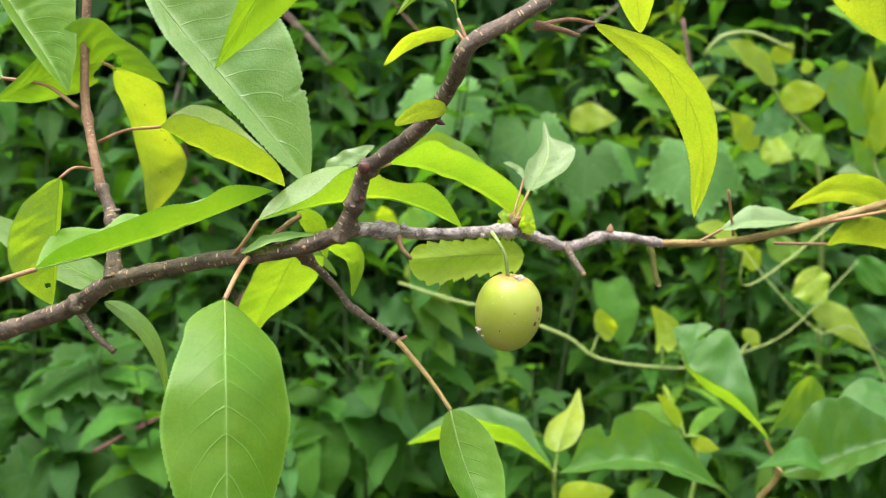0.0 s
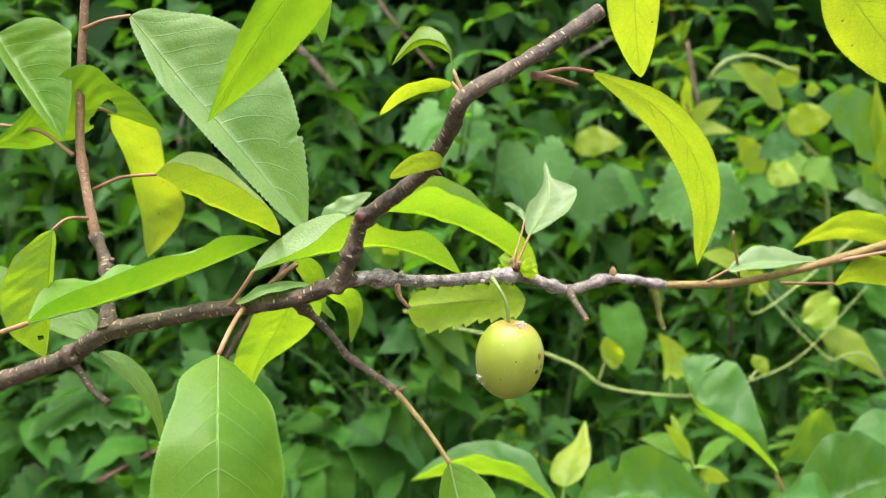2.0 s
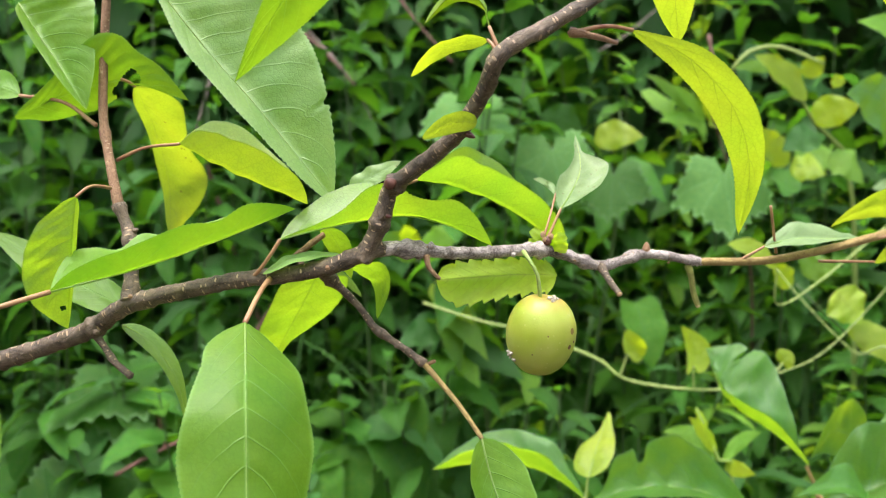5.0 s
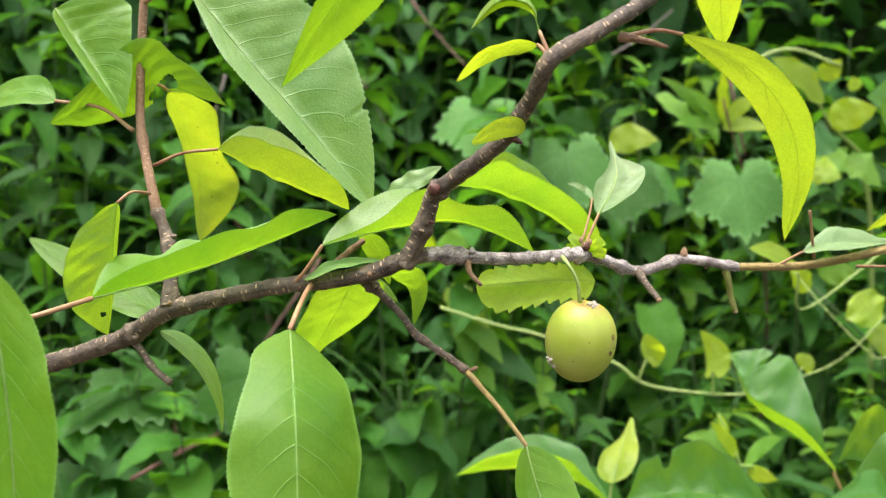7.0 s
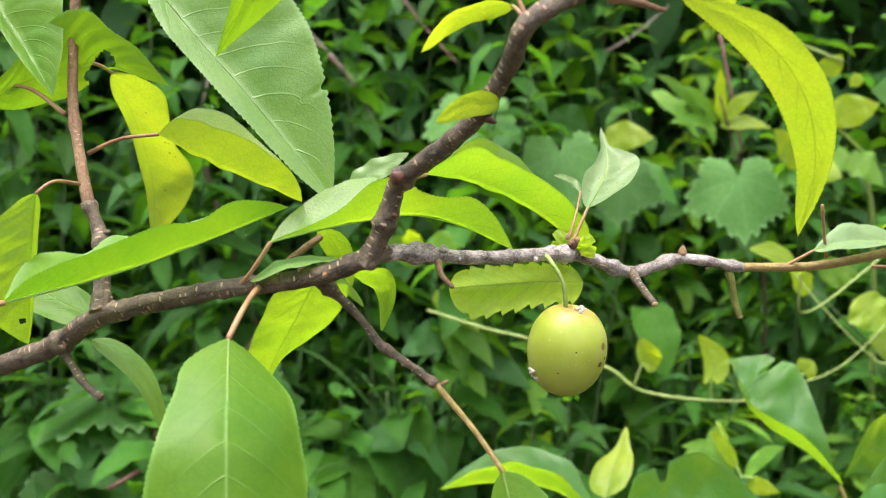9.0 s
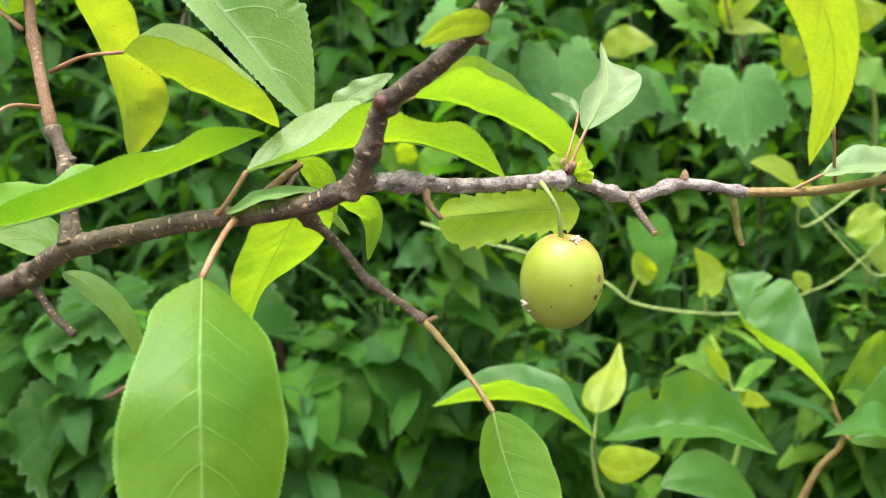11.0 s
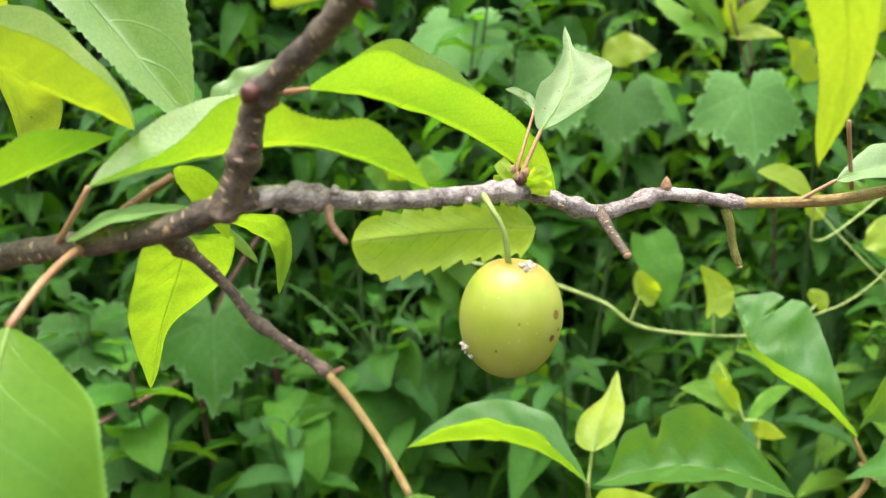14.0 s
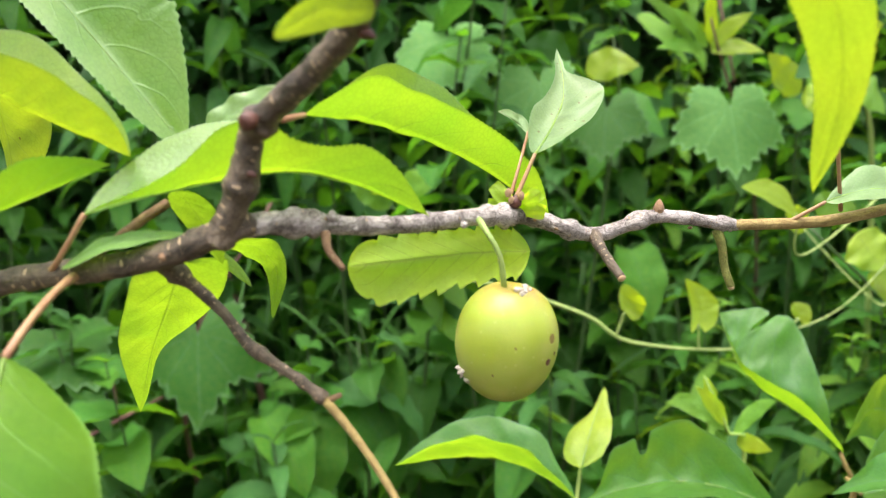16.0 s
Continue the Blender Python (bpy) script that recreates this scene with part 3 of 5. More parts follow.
leaf(plum, (-0.1013, 0.3300, 1.2496), (-0.0633, 0.3180, 1.2071), (-0.0400, 0.3120, 1.1798), (0.0213, 0.0010, 0.0173), (-0.0032, -0.0060, -0.0037), PLUM_PALE, "large pale green leaf with a folded edge", [(-0.1159, 0.3270, 1.2448), (-0.1084, 0.3260, 1.2476)], 0.0008, rib=0.0003, cup=0.08, seed=7, quilt=0.015, pucker=0.05, wave=0.02, nu=224, tooth=0.08, bites=((0.76, 0, 0.10, 0.009),),
     line=[(-0.0832, 0.3240, 1.2283), (-0.0633, 0.3180, 1.2071)], out1=(0.2, 0.45, 0.74, 0.9, 0.98, 1, 0.94, 0.8, 0.6, 0.34, 0), out2=(0.2, 0.5, 0.8, 1, 1, 1, 1, 0.9, 0.8, 0.6, 0.2))
leaf(plum, (-0.0159, 0.2220, 1.2558), (-0.0368, 0.2410, 1.2353), (-0.0572, 0.2620, 1.2137), (0.0067, 0.0019, -0.0053), (-0.0040, -0.0013, 0.0032), PLUM_LEAF, "", wave=0.05, a=0.6, b=1.1, seed=9)
leaf(plum, (-0.0280, 0.2620, 1.2627), (-0.0279, 0.2620, 1.2490), (-0.0268, 0.2620, 1.2339), (0.0038, 0.0012, 0.0000), (-0.0038, -0.0012, 0.0000), PLUM_LEAF, "", wave=0.08, seed=10)
leaf(plum, (-0.0894, 0.3140, 1.1976), (-0.0604, 0.2990, 1.1860), (-0.0450, 0.2930, 1.1805), (0.0058, -0.0090, 0.0089), (0.0024, 0.0090, 0.0127), PLUM_YOUNG, "yellow-green leaf with a pale folded edge", [(-0.1130, 0.3220, 1.1921), (-0.1028, 0.3200, 1.1962)], 0.0007, waves=2.2, seed=11, wave=0.03, quilt=0.015,
     line=[(-0.0762, 0.3060, 1.1918), (-0.0604, 0.2990, 1.1860)], out1=(0.1, 0.6, 0.85, 1, 1, 1, 1, 0.95, 0.85, 0.6, 0.1), out2=(0.1, 0.55, 0.85, 1, 1, 0.95, 0.85, 0.75, 0.6, 0.4, 0.1))
leaf(plum, (-0.1201, 0.3580, 1.2179), (-0.1209, 0.3920, 1.1801), (-0.1235, 0.3980, 1.1573), (0.0184, -0.0097, 0.0028), (-0.0067, 0.0066, -0.0011), PLUM_YOUNG, "hanging yellow-green leaf with a wavy edge", [(-0.1184, 0.3280, 1.2191), (-0.1187, 0.3450, 1.2192)], 0.0008, waves=2.4, seed=13, wave=0.05, quilt=0.015,
     line=[(-0.1195, 0.3750, 1.2017), (-0.1209, 0.3920, 1.1801)], out1=(0.3, 0.6, 0.83, 0.86, 0.8, 0.75, 0.92, 1.05, 0.9, 0.5, 0), out2=(0.3, 0.7, 0.7, 0.8, 0.8, 0.8, 0.8, 0.7, 0.6, 0.4, 0))
leaf(plum, (-0.1478, 0.3320, 1.2435), (-0.1294, 0.3220, 1.2208), (-0.1195, 0.3160, 1.2080), (0.0183, 0.0020, 0.0108), (-0.0007, -0.0040, -0.0018), PLUM_LEAF, "folded green leaf pointing down", wave=0.03, rib=0.0003, seed=15, quilt=0.015,
     line=[(-0.1392, 0.3280, 1.2322), (-0.1294, 0.3220, 1.2208)], out1=(0.55, 0.8, 0.95, 1, 0.9, 0.78, 0.64, 0.52, 0.38, 0.2, 0), out2=(0.6, 0.9, 1, 1, 1, 1, 1, 0.9, 0.7, 0.4, 0))
leaf(plum, (-0.1521, 0.3330, 1.2058), (-0.1105, 0.3280, 1.2178), (-0.0882, 0.3220, 1.2113), (0.0058, -0.0080, 0.0159), (-0.0030, 0.0060, -0.0077), PLUM_LEAF, "green leaf with an insect hole", wave=0.05, a=0.5, b=0.7, nu=190, nv=12, seed=17, quilt=0.015, holes=((0.66, -0.15, 0.050), (0.69, 0.10, 0.045), (0.63, -0.50, 0.050), (0.655, -0.85, 0.05)),
     line=[(-0.1312, 0.3310, 1.2141), (-0.1105, 0.3280, 1.2178)], out1=(0.1, 0.25, 0.45, 0.7, 0.95, 1, 0.9, 0.6, 0.45, 0.25, 0), out2=(0.1, 0.4, 0.8, 1, 1, 1, 0.7, 0.15, 0.08, 0.05, 0))
leaf(plum, (-0.1100, 0.2850, 1.1828), (-0.1140, 0.2870, 1.1576), (-0.1167, 0.2900, 1.1430), (-0.0123, -0.0040, -0.0009), (-0.0001, 0.0030, -0.0006), PLUM_LIME, "hanging yellow-green leaf with a small hole", [(-0.1084, 0.3050, 1.1841), (-0.1078, 0.2900, 1.1855)], 0.0006, wave=0.06, seed=19, quilt=0.015, holes=((0.85, 0.22, 0.018),), nv=10,
     line=[(-0.1116, 0.2850, 1.1715), (-0.1140, 0.2870, 1.1576)], out1=(0.2, 0.45, 0.72, 0.86, 0.97, 1, 1, 0.92, 0.75, 0.45, 0.05), out2=(0.5, 1, 1, 1, 1, 1, 1, 0.8, 0.6, 0.4, 0))
leaf(plum, (-0.1049, 0.3080, 1.1455), (-0.1278, 0.3160, 1.1533), (-0.1560, 0.3220, 1.1679), (0.0021, 0.0052, 0.0045), (-0.0021, -0.0049, -0.0042), PLUM_LEAF, "pale green leaf behind the branch", a=0.6, b=0.7, seed=21)
leaf(plum, (-0.1054, 0.3020, 1.1416), (-0.0916, 0.3100, 1.1214), (-0.0908, 0.3150, 1.1038), (0.0007, 0.0060, 0.0008), (0.0002, -0.0060, -0.0003), PLUM_PALE, "narrow curling leaf under the branch", rib=0.0002, seed=23, wave=0.05,
     line=[(-0.0979, 0.3050, 1.1353), (-0.0916, 0.3100, 1.1214)], out1=(0.3, 0.7, 0.9, 1, 1, 0.95, 0.85, 0.7, 0.5, 0.3, 0), out2=(0.3, 0.7, 0.9, 1, 1, 0.95, 0.85, 0.7, 0.5, 0.3, 0))
leaf(plum, (-0.0566, 0.2640, 1.1515), (-0.0480, 0.2290, 1.1187), (-0.0452, 0.2160, 1.0868), (0.0129, 0.0145, -0.0052), (-0.0150, -0.0020, 0.0005), PLUM_LEAF, "large glossy green leaf hanging down", [(-0.0556, 0.2905, 1.1590), (-0.0558, 0.2820, 1.1580), (-0.0560, 0.2720, 1.1553)], 0.0010, waves=3, rib=0.0003, seed=25, wave=0.02, pucker=0.03, cup=0.1, quilt=0.015, nu=224, tooth=0.06,
     line=[(-0.0505, 0.2400, 1.1380), (-0.0480, 0.2290, 1.1187)], out1=(0.1, 0.5, 0.8, 0.91, 0.98, 1.02, 0.96, 0.85, 0.62, 0.32, 0), out2=(0.15, 0.62, 0.72, 0.85, 0.96, 1.03, 1.03, 0.92, 0.7, 0.38, 0))
leaf(plum, (-0.0492, 0.3300, 1.1527), (-0.0679, 0.3550, 1.1212), (-0.0786, 0.3700, 1.0977), (0.0137, -0.0022, 0.0021), (-0.0125, 0.0022, -0.0019), PLUM_LIME, "short yellow-green leaf behind the branch", seed=27, wave=0.03, quilt=0.015,
     line=[(-0.0577, 0.3420, 1.1382), (-0.0679, 0.3550, 1.1212)], out1=(0.8, 0.95, 1, 1, 0.9, 0.65, 0.3, 0.14, 0.12, 0.1, 0), out2=(0.9, 1, 1, 1, 1, 0.95, 0.85, 0.7, 0.5, 0.25, 0))
leaf(plum, (-0.0427, 0.3350, 1.1545), (-0.0389, 0.3350, 1.1500), (-0.0345, 0.3350, 1.1447), (0.0019, 0.0008, -0.0005), (-0.0021, -0.0008, 0.0003), PLUM_LIME, "", wave=0.05, seed=28, nu=60)
leaf(plum, (-0.0382, 0.3260, 1.1574), (-0.0266, 0.3280, 1.1500), (-0.0283, 0.3290, 1.1385), (0.0037, -0.0040, 0.0030), (-0.0033, 0.0040, -0.0027), PLUM_LIME, "", wave=0.05, seed=29, nu=84,
     line=[(-0.0307, 0.3270, 1.1559), (-0.0266, 0.3280, 1.1500)], out1=(0.3, 0.6, 0.8, 1, 1, 1, 0.95, 0.85, 0.7, 0.5, 0.1), out2=(0.3, 0.6, 0.8, 1, 1, 1, 0.95, 0.85, 0.7, 0.5, 0.1))
leaf(plum, (-0.0134, 0.3000, 1.1874), (0.0197, 0.3400, 1.1734), (0.0405, 0.3650, 1.1563), (0.0028, -0.0040, 0.0098), (0.0036, 0.0130, 0.0131), PLUM_LIME, "yellow-green arching leaf with a pale edge", [(-0.0156, 0.2900, 1.1871)], 0.0007, seed=31, wave=0.02, quilt=0.015,
     line=[(0.0005, 0.3180, 1.1838), (0.0197, 0.3400, 1.1734)], out1=(0.1, 0.5, 0.85, 1, 0.97, 0.97, 1, 1, 0.98, 0.8, 0.1), out2=(0.1, 0.4, 0.75, 0.95, 1, 0.92, 0.75, 0.6, 0.5, 0.3, 0))
leaf(plum, (0.0337, 0.3340, 1.1762), (0.0430, 0.3560, 1.1902), (0.0425, 0.3700, 1.2011), (0.0111, 0.0030, 0.0034), (-0.0066, -0.0030, 0.0010), PALE_LEAF, "small pale cupped leaf at a spur", [(0.0281, 0.3290, 1.1645)], 0.0006, teeth=30, rib=0.0003, seed=33, bites=(), wave=0.05, cup=0.22, tooth=0.03, pucker=0.06,
     line=[(0.0392, 0.3450, 1.1825), (0.0430, 0.3560, 1.1902)], out1=(0.3, 0.62, 0.86, 1.0, 1.04, 1.0, 0.92, 0.55, 0.12, 0.06, 0), out2=(0.15, 0.45, 0.7, 0.9, 1, 1, 0.75, 0.5, 0.3, 0.2, 0))
leaf(plum, (0.0330, 0.3450, 1.1806), (0.0293, 0.3580, 1.1835), (0.0265, 0.3660, 1.1847), (0.0010, 0.0020, 0.0019), (0.0004, -0.0030, -0.0010), PALE_LEAF, "", [(0.0270, 0.3290, 1.1644), (0.0304, 0.3350, 1.1744)], 0.0005, seed=35, nu=72, wave=0.1,
     line=[(0.0310, 0.3500, 1.1824), (0.0293, 0.3580, 1.1835)], out1=(0.3, 0.8, 1, 1, 0.9, 0.8, 0.8, 0.8, 0.7, 0.4, 0), out2=(0.3, 0.8, 1, 1, 0.9, 0.7, 0.5, 0.4, 0.3, 0.2, 0))
leaf(plum, (0.0064, 0.2580, 1.2240), (-0.0073, 0.2680, 1.2216), (-0.0135, 0.2740, 1.2161), (-0.0005, -0.0030, 0.0011), (0.0006, 0.0030, -0.0018), PLUM_YOUNG, "small narrow leaf with a faded tip", [(0.0087, 0.2550, 1.2209), (0.0073, 0.2560, 1.2230)], 0.0006, seed=37, nu=84,
     line=[(-0.0000, 0.2620, 1.2239), (-0.0073, 0.2680, 1.2216)], out1=(0.3, 0.7, 0.9, 1, 1, 1, 1, 1, 0.9, 0.6, 0), out2=(0.3, 0.7, 0.9, 1, 1, 1, 0.95, 0.9, 0.8, 0.5, 0))
leaf(plum, (0.0067, 0.2570, 1.2271), (-0.0030, 0.2640, 1.2349), (-0.0098, 0.2700, 1.2291), (-0.0001, 0.0060, 0.0038), (0.0008, 0.0040, -0.0015), PLUM_YOUNG, "", [(0.0092, 0.2550, 1.2209)], 0.0006, seed=39, nu=84, wave=0.1,
     line=[(0.0043, 0.2590, 1.2335), (-0.0030, 0.2640, 1.2349)], out1=(0.2, 0.5, 0.5, 0.5, 0.8, 1, 1, 0.9, 0.7, 0.4, 0), out2=(0.3, 0.6, 0.8, 0.9, 0.9, 0.8, 0.7, 0.6, 0.5, 0.3, 0))
leaf(plum, (0.0041, 0.2630, 1.2040), (-0.0024, 0.2590, 1.2038), (-0.0093, 0.2560, 1.2004), (0.0005, -0.0008, 0.0027), (-0.0003, 0.0011, -0.0027), PLUM_YOUNG, "small oval leaf", a=0.4, b=0.5, tooth=0.01, seed=41, nu=72)
leaf(plum, (0.0435, 0.2680, 1.2276), (0.0689, 0.2640, 1.2074), (0.0791, 0.2880, 1.1729), (0.0033, -0.0045, 0.0021), (-0.0038, 0.0045, -0.0022), PLUM_YOUNG, "long curved yellow-green leaf with brown spots", [(0.0266, 0.2620, 1.2260), (0.0361, 0.2650, 1.2282)], 0.0007, seed=43, wave=0.02, quilt=0.015, nu=200, tooth=0.045,
     line=[(0.0570, 0.2620, 1.2197), (0.0689, 0.2640, 1.2074), (0.0767, 0.2740, 1.1918)], out1=(0.15, 0.5, 0.8, 0.95, 1, 1, 0.95, 0.85, 0.7, 0.45, 0), out2=(0.15, 0.5, 0.8, 0.95, 1, 1, 0.95, 0.85, 0.7, 0.45, 0))
leaf(plum, (0.0553, 0.2740, 1.2675), (0.0578, 0.2880, 1.2498), (0.0637, 0.3030, 1.2286), (0.0067, -0.0027, 0.0007), (-0.0077, 0.0023, 0.0000), PLUM_YOUNG, "", b=0.7, seed=45)
leaf(plum, (0.1037, 0.2650, 1.2546), (0.1237, 0.2800, 1.2385), (0.1522, 0.2950, 1.2211), (0.0080, -0.0032, 0.0064), (-0.0071, 0.0032, -0.0058), PLUM_YOUNG, "", seed=47)
leaf(plum, (-0.1068, 0.2120, 1.1759), (-0.1001, 0.2060, 1.1464), (-0.0975, 0.2000, 1.1094), (0.0100, -0.0010, 0.0010), (-0.0110, 0.0010, -0.0010), PLUM_LEAF, "large green leaf close by", rib=0.0004, seed=49, b=0.7)
leaf(plum, (0.1082, 0.3490, 1.1620), (0.1319, 0.3560, 1.1643), (0.1468, 0.3600, 1.1640), (0.0016, 0.0050, 0.0053), (-0.0018, -0.0050, -0.0017), PALE_LEAF, "small pale leaf on the young shoot", [(0.0986, 0.3520, 1.1553)], 0.0006, rib=0.0002, seed=51, nu=120,
     line=[(0.1189, 0.3520, 1.1645), (0.1319, 0.3560, 1.1643)], out1=(0.1, 0.5, 0.8, 1, 1, 1, 0.95, 0.7, 0.4, 0.3, 0), out2=(0.1, 0.6, 0.8, 1, 1, 1, 0.9, 0.6, 0.3, 0.1, 0))
leaf(plum, (0.1850, 0.3720, 1.1675), (0.1680, 0.3840, 1.1742), (0.1496, 0.3920, 1.1648), (0.0000, -0.0055, 0.0077), (0.0000, 0.0055, -0.0055), PLUM_YOUNG, "", seed=53, nu=92)
leaf(plum, (0.1557, 0.3660, 1.1544), (0.1698, 0.3640, 1.1588), (0.1922, 0.3620, 1.1488), (0.0000, -0.0051, 0.0077), (0.0000, 0.0038, -0.0047), PLUM_YOUNG, "", [(0.1332, 0.3620, 1.1550)], 0.0006, seed=55, nu=92)
leaf(plum, (-0.1514, 0.3360, 1.2134), (-0.1668, 0.3400, 1.2163), (-0.1900, 0.3450, 1.2080), (0.0000, 0.0043, 0.0061), (0.0000, -0.0036, -0.0043), PLUM_LEAF, "", [(-0.1194, 0.3220, 1.2034), (-0.1336, 0.3300, 1.2110)], 0.0008, seed=57, nu=92)
leaf(plum, (0.0065, 0.2735, 1.1171), (0.0145, 0.2600, 1.0962), (0.0196, 0.2500, 1.0879), (0.0100, 0.0040, 0.0015), (-0.0056, 0.0020, -0.0024), PLUM_LEAF, "pale green leaf at the shoot tip", rib=0.0003, seed=59, quilt=0.015,
     line=[(0.0096, 0.2680, 1.1063), (0.0145, 0.2600, 1.0962)], out1=(0.2, 0.6, 0.85, 1, 1, 1, 0.9, 0.75, 0.55, 0.3, 0), out2=(0.2, 0.6, 0.85, 1, 1, 1, 0.9, 0.75, 0.55, 0.3, 0))
leaf(plum, (-0.0350, 0.3060, 1.1835), (-0.0273, 0.3040, 1.1880), (-0.0182, 0.3020, 1.1930), (-0.0017, 0.0017, 0.0028), (0.0017, -0.0017, -0.0024), PALE_LEAF, "small crumpled pale leaf", waves=3, seed=61, nu=72, wave=0.18)
leaf(plum, (-0.0572, 0.2870, 1.1606), (-0.0428, 0.2900, 1.1658), (-0.0357, 0.2920, 1.1661), (-0.0016, 0.0040, 0.0007), (0.0012, -0.0030, -0.0007), PLUM_PALE, "", seed=63, nu=72,
     line=[(-0.0496, 0.2880, 1.1646), (-0.0428, 0.2900, 1.1658)], out1=(0.2, 0.6, 0.8, 1, 1, 1, 0.95, 0.85, 0.7, 0.5, 0.1), out2=(0.2, 0.6, 0.8, 1, 1, 1, 0.95, 0.85, 0.7, 0.5, 0.1))
leaf(plum, (-0.0423, 0.3080, 1.1720), (-0.0390, 0.3120, 1.1656), (-0.0353, 0.3150, 1.1547), (0.0040, 0.0000, 0.0010), (-0.0040, 0.0000, -0.0003), PLUM_LIME, "", seed=65, nu=72)
stem(plum, "leaf_stalk", [(0.1082, 0.3450, 1.1769), (0.1110, 0.3490, 1.1682), (0.1139, 0.3530, 1.1591)], [0.0005, 0.0005, 0.0006], RED_STALK, "bare dark red leaf stalk", sides=8, rough=0.1)
stem(plum, "leaf_stalk", [(0.1498, 0.3600, 1.1635), (0.1619, 0.3600, 1.1658), (0.1880, 0.3620, 1.1705)], [0.0008, 0.0007, 0.0007], RED_STALK, "", sides=8)

# the caterpillar against the underside of the spur twig, modelled as a jagged leaf
jag = thing("leaf_like_caterpillar", (0.0322, 0.3270, 1.1572), "pale yellow-green caterpillar against the underside of a twig, shaped as a jagged leaf", "leaf")
part("blade", leaf_mesh("blade", (0.0325, 0.3300, 1.1541), (0.0196, 0.3220, 1.1555), (-0.0075, 0.3090, 1.1556), (-0.0001, 0.0060, 0.0046), (-0.0000, -0.0030, -0.0080), jag.location, teeth=9.3, tooth=0.22, wave=0.05, waves=4, cup=0.30, pucker=0.05, nu=110, seed=2,
                        line=[(0.0196, 0.3220, 1.1555), (0.0061, 0.3150, 1.1557)], out1=(0.5, 0.9, 1, 1, 1, 1, 1, 1, 1, 0.9, 0.5), out2=(0.45, 0.72, 0.78, 0.8, 0.82, 0.88, 0.95, 1, 1.05, 0.9, 0.35)), CATERPILLAR_SKIN, jag)

# small lobes in place of the caterpillar's head and legs
leaf(jag, (0.0290, 0.3310, 1.1637), (0.0263, 0.3280, 1.1670), (0.0238, 0.3300, 1.1697), (0.0014, 0.0005, 0.0012), (-0.0014, -0.0005, -0.0012), CATERPILLAR_SKIN, "", a=0.35, b=0.16, tooth=0.02, teeth=5, wave=0.25, waves=1.5, cup=0.35, nu=28, nv=4, seed=200)
leaf(jag, (0.0290, 0.3310, 1.1637), (0.0257, 0.3280, 1.1647), (0.0225, 0.3300, 1.1650), (0.0003, 0.0005, 0.0018), (-0.0003, -0.0005, -0.0018), CATERPILLAR_SKIN, "", a=0.35, b=0.16, tooth=0.02, teeth=5, wave=0.25, waves=1.5, cup=0.35, nu=28, nv=4, seed=201)
leaf(jag, (0.0290, 0.3310, 1.1637), (0.0278, 0.3280, 1.1630), (0.0268, 0.3300, 1.1615), (-0.0011, 0.0005, 0.0010), (0.0011, -0.0005, -0.0010), CATERPILLAR_SKIN, "", a=0.35, b=0.16, tooth=0.02, teeth=5, wave=0.25, waves=1.5, cup=0.35, nu=28, nv=4, seed=202)
leaf(jag, (0.0290, 0.3310, 1.1637), (0.0318, 0.3280, 1.1662), (0.0349, 0.3300, 1.1680), (0.0011, 0.0005, -0.0017), (-0.0011, -0.0005, 0.0017), CATERPILLAR_SKIN, "", a=0.35, b=0.16, tooth=0.02, teeth=5, wave=0.25, waves=1.5, cup=0.35, nu=28, nv=4, seed=203)
leaf(jag, (0.0290, 0.3310, 1.1637), (0.0323, 0.3280, 1.1639), (0.0359, 0.3300, 1.1633), (-0.0001, 0.0005, -0.0019), (0.0001, -0.0005, 0.0019), CATERPILLAR_SKIN, "", a=0.35, b=0.16, tooth=0.02, teeth=5, wave=0.25, waves=1.5, cup=0.35, nu=28, nv=4, seed=204)
lump(jag, "scale", (0.0271, 0.3275, 1.1676), (0.1, -0.5, 1), (0.0009, 0.0024), WOUND, "brown dry scale", 90)
lump(jag, "scale", (0.0300, 0.3275, 1.1668), (0.1, -0.5, 1), (0.0009, 0.0024), WOUND, "brown dry scale", 91)
lump(jag, "scale", (0.0278, 0.3275, 1.1658), (0.1, -0.5, 1), (0.0009, 0.0024), WOUND, "brown dry scale", 92)

# the plum
fruit = thing("plum", (0.0261, 0.3145, 1.1372), "unripe yellow-green plum with brown specks, hanging on its stalk", "fruit")

def plum_body(rx, rz):
    verts, faces, uvs = [], [], []
    rings, sides = 40, 48
    for i in range(rings + 1):
        t = math.pi * i / rings
        for j in range(sides):
            a = 2 * math.pi * j / sides
            r = math.sin(t) ** 0.94
            z = math.cos(t) * rz
            dip = math.exp(-((t) / 0.28) ** 2) * rz * 0.10
            seam = 1 - 0.025 * math.exp(-((a - 3.9) / 0.16) ** 2) * math.sin(t)
            egg = 1 + 0.03 * math.cos(t + 0.6)
            verts.append((rx * r * egg * seam * math.cos(a), rx * r * egg * seam * math.sin(a), z - dip))
            uvs.append((j / sides, i / rings))
    for i in range(rings):
        for j in range(sides):
            k = (j + 1) % sides
            faces.append((i * sides + j, (i + 1) * sides + j, (i + 1) * sides + k, i * sides + k))
    return mesh_of("flesh", verts, faces, uvs)


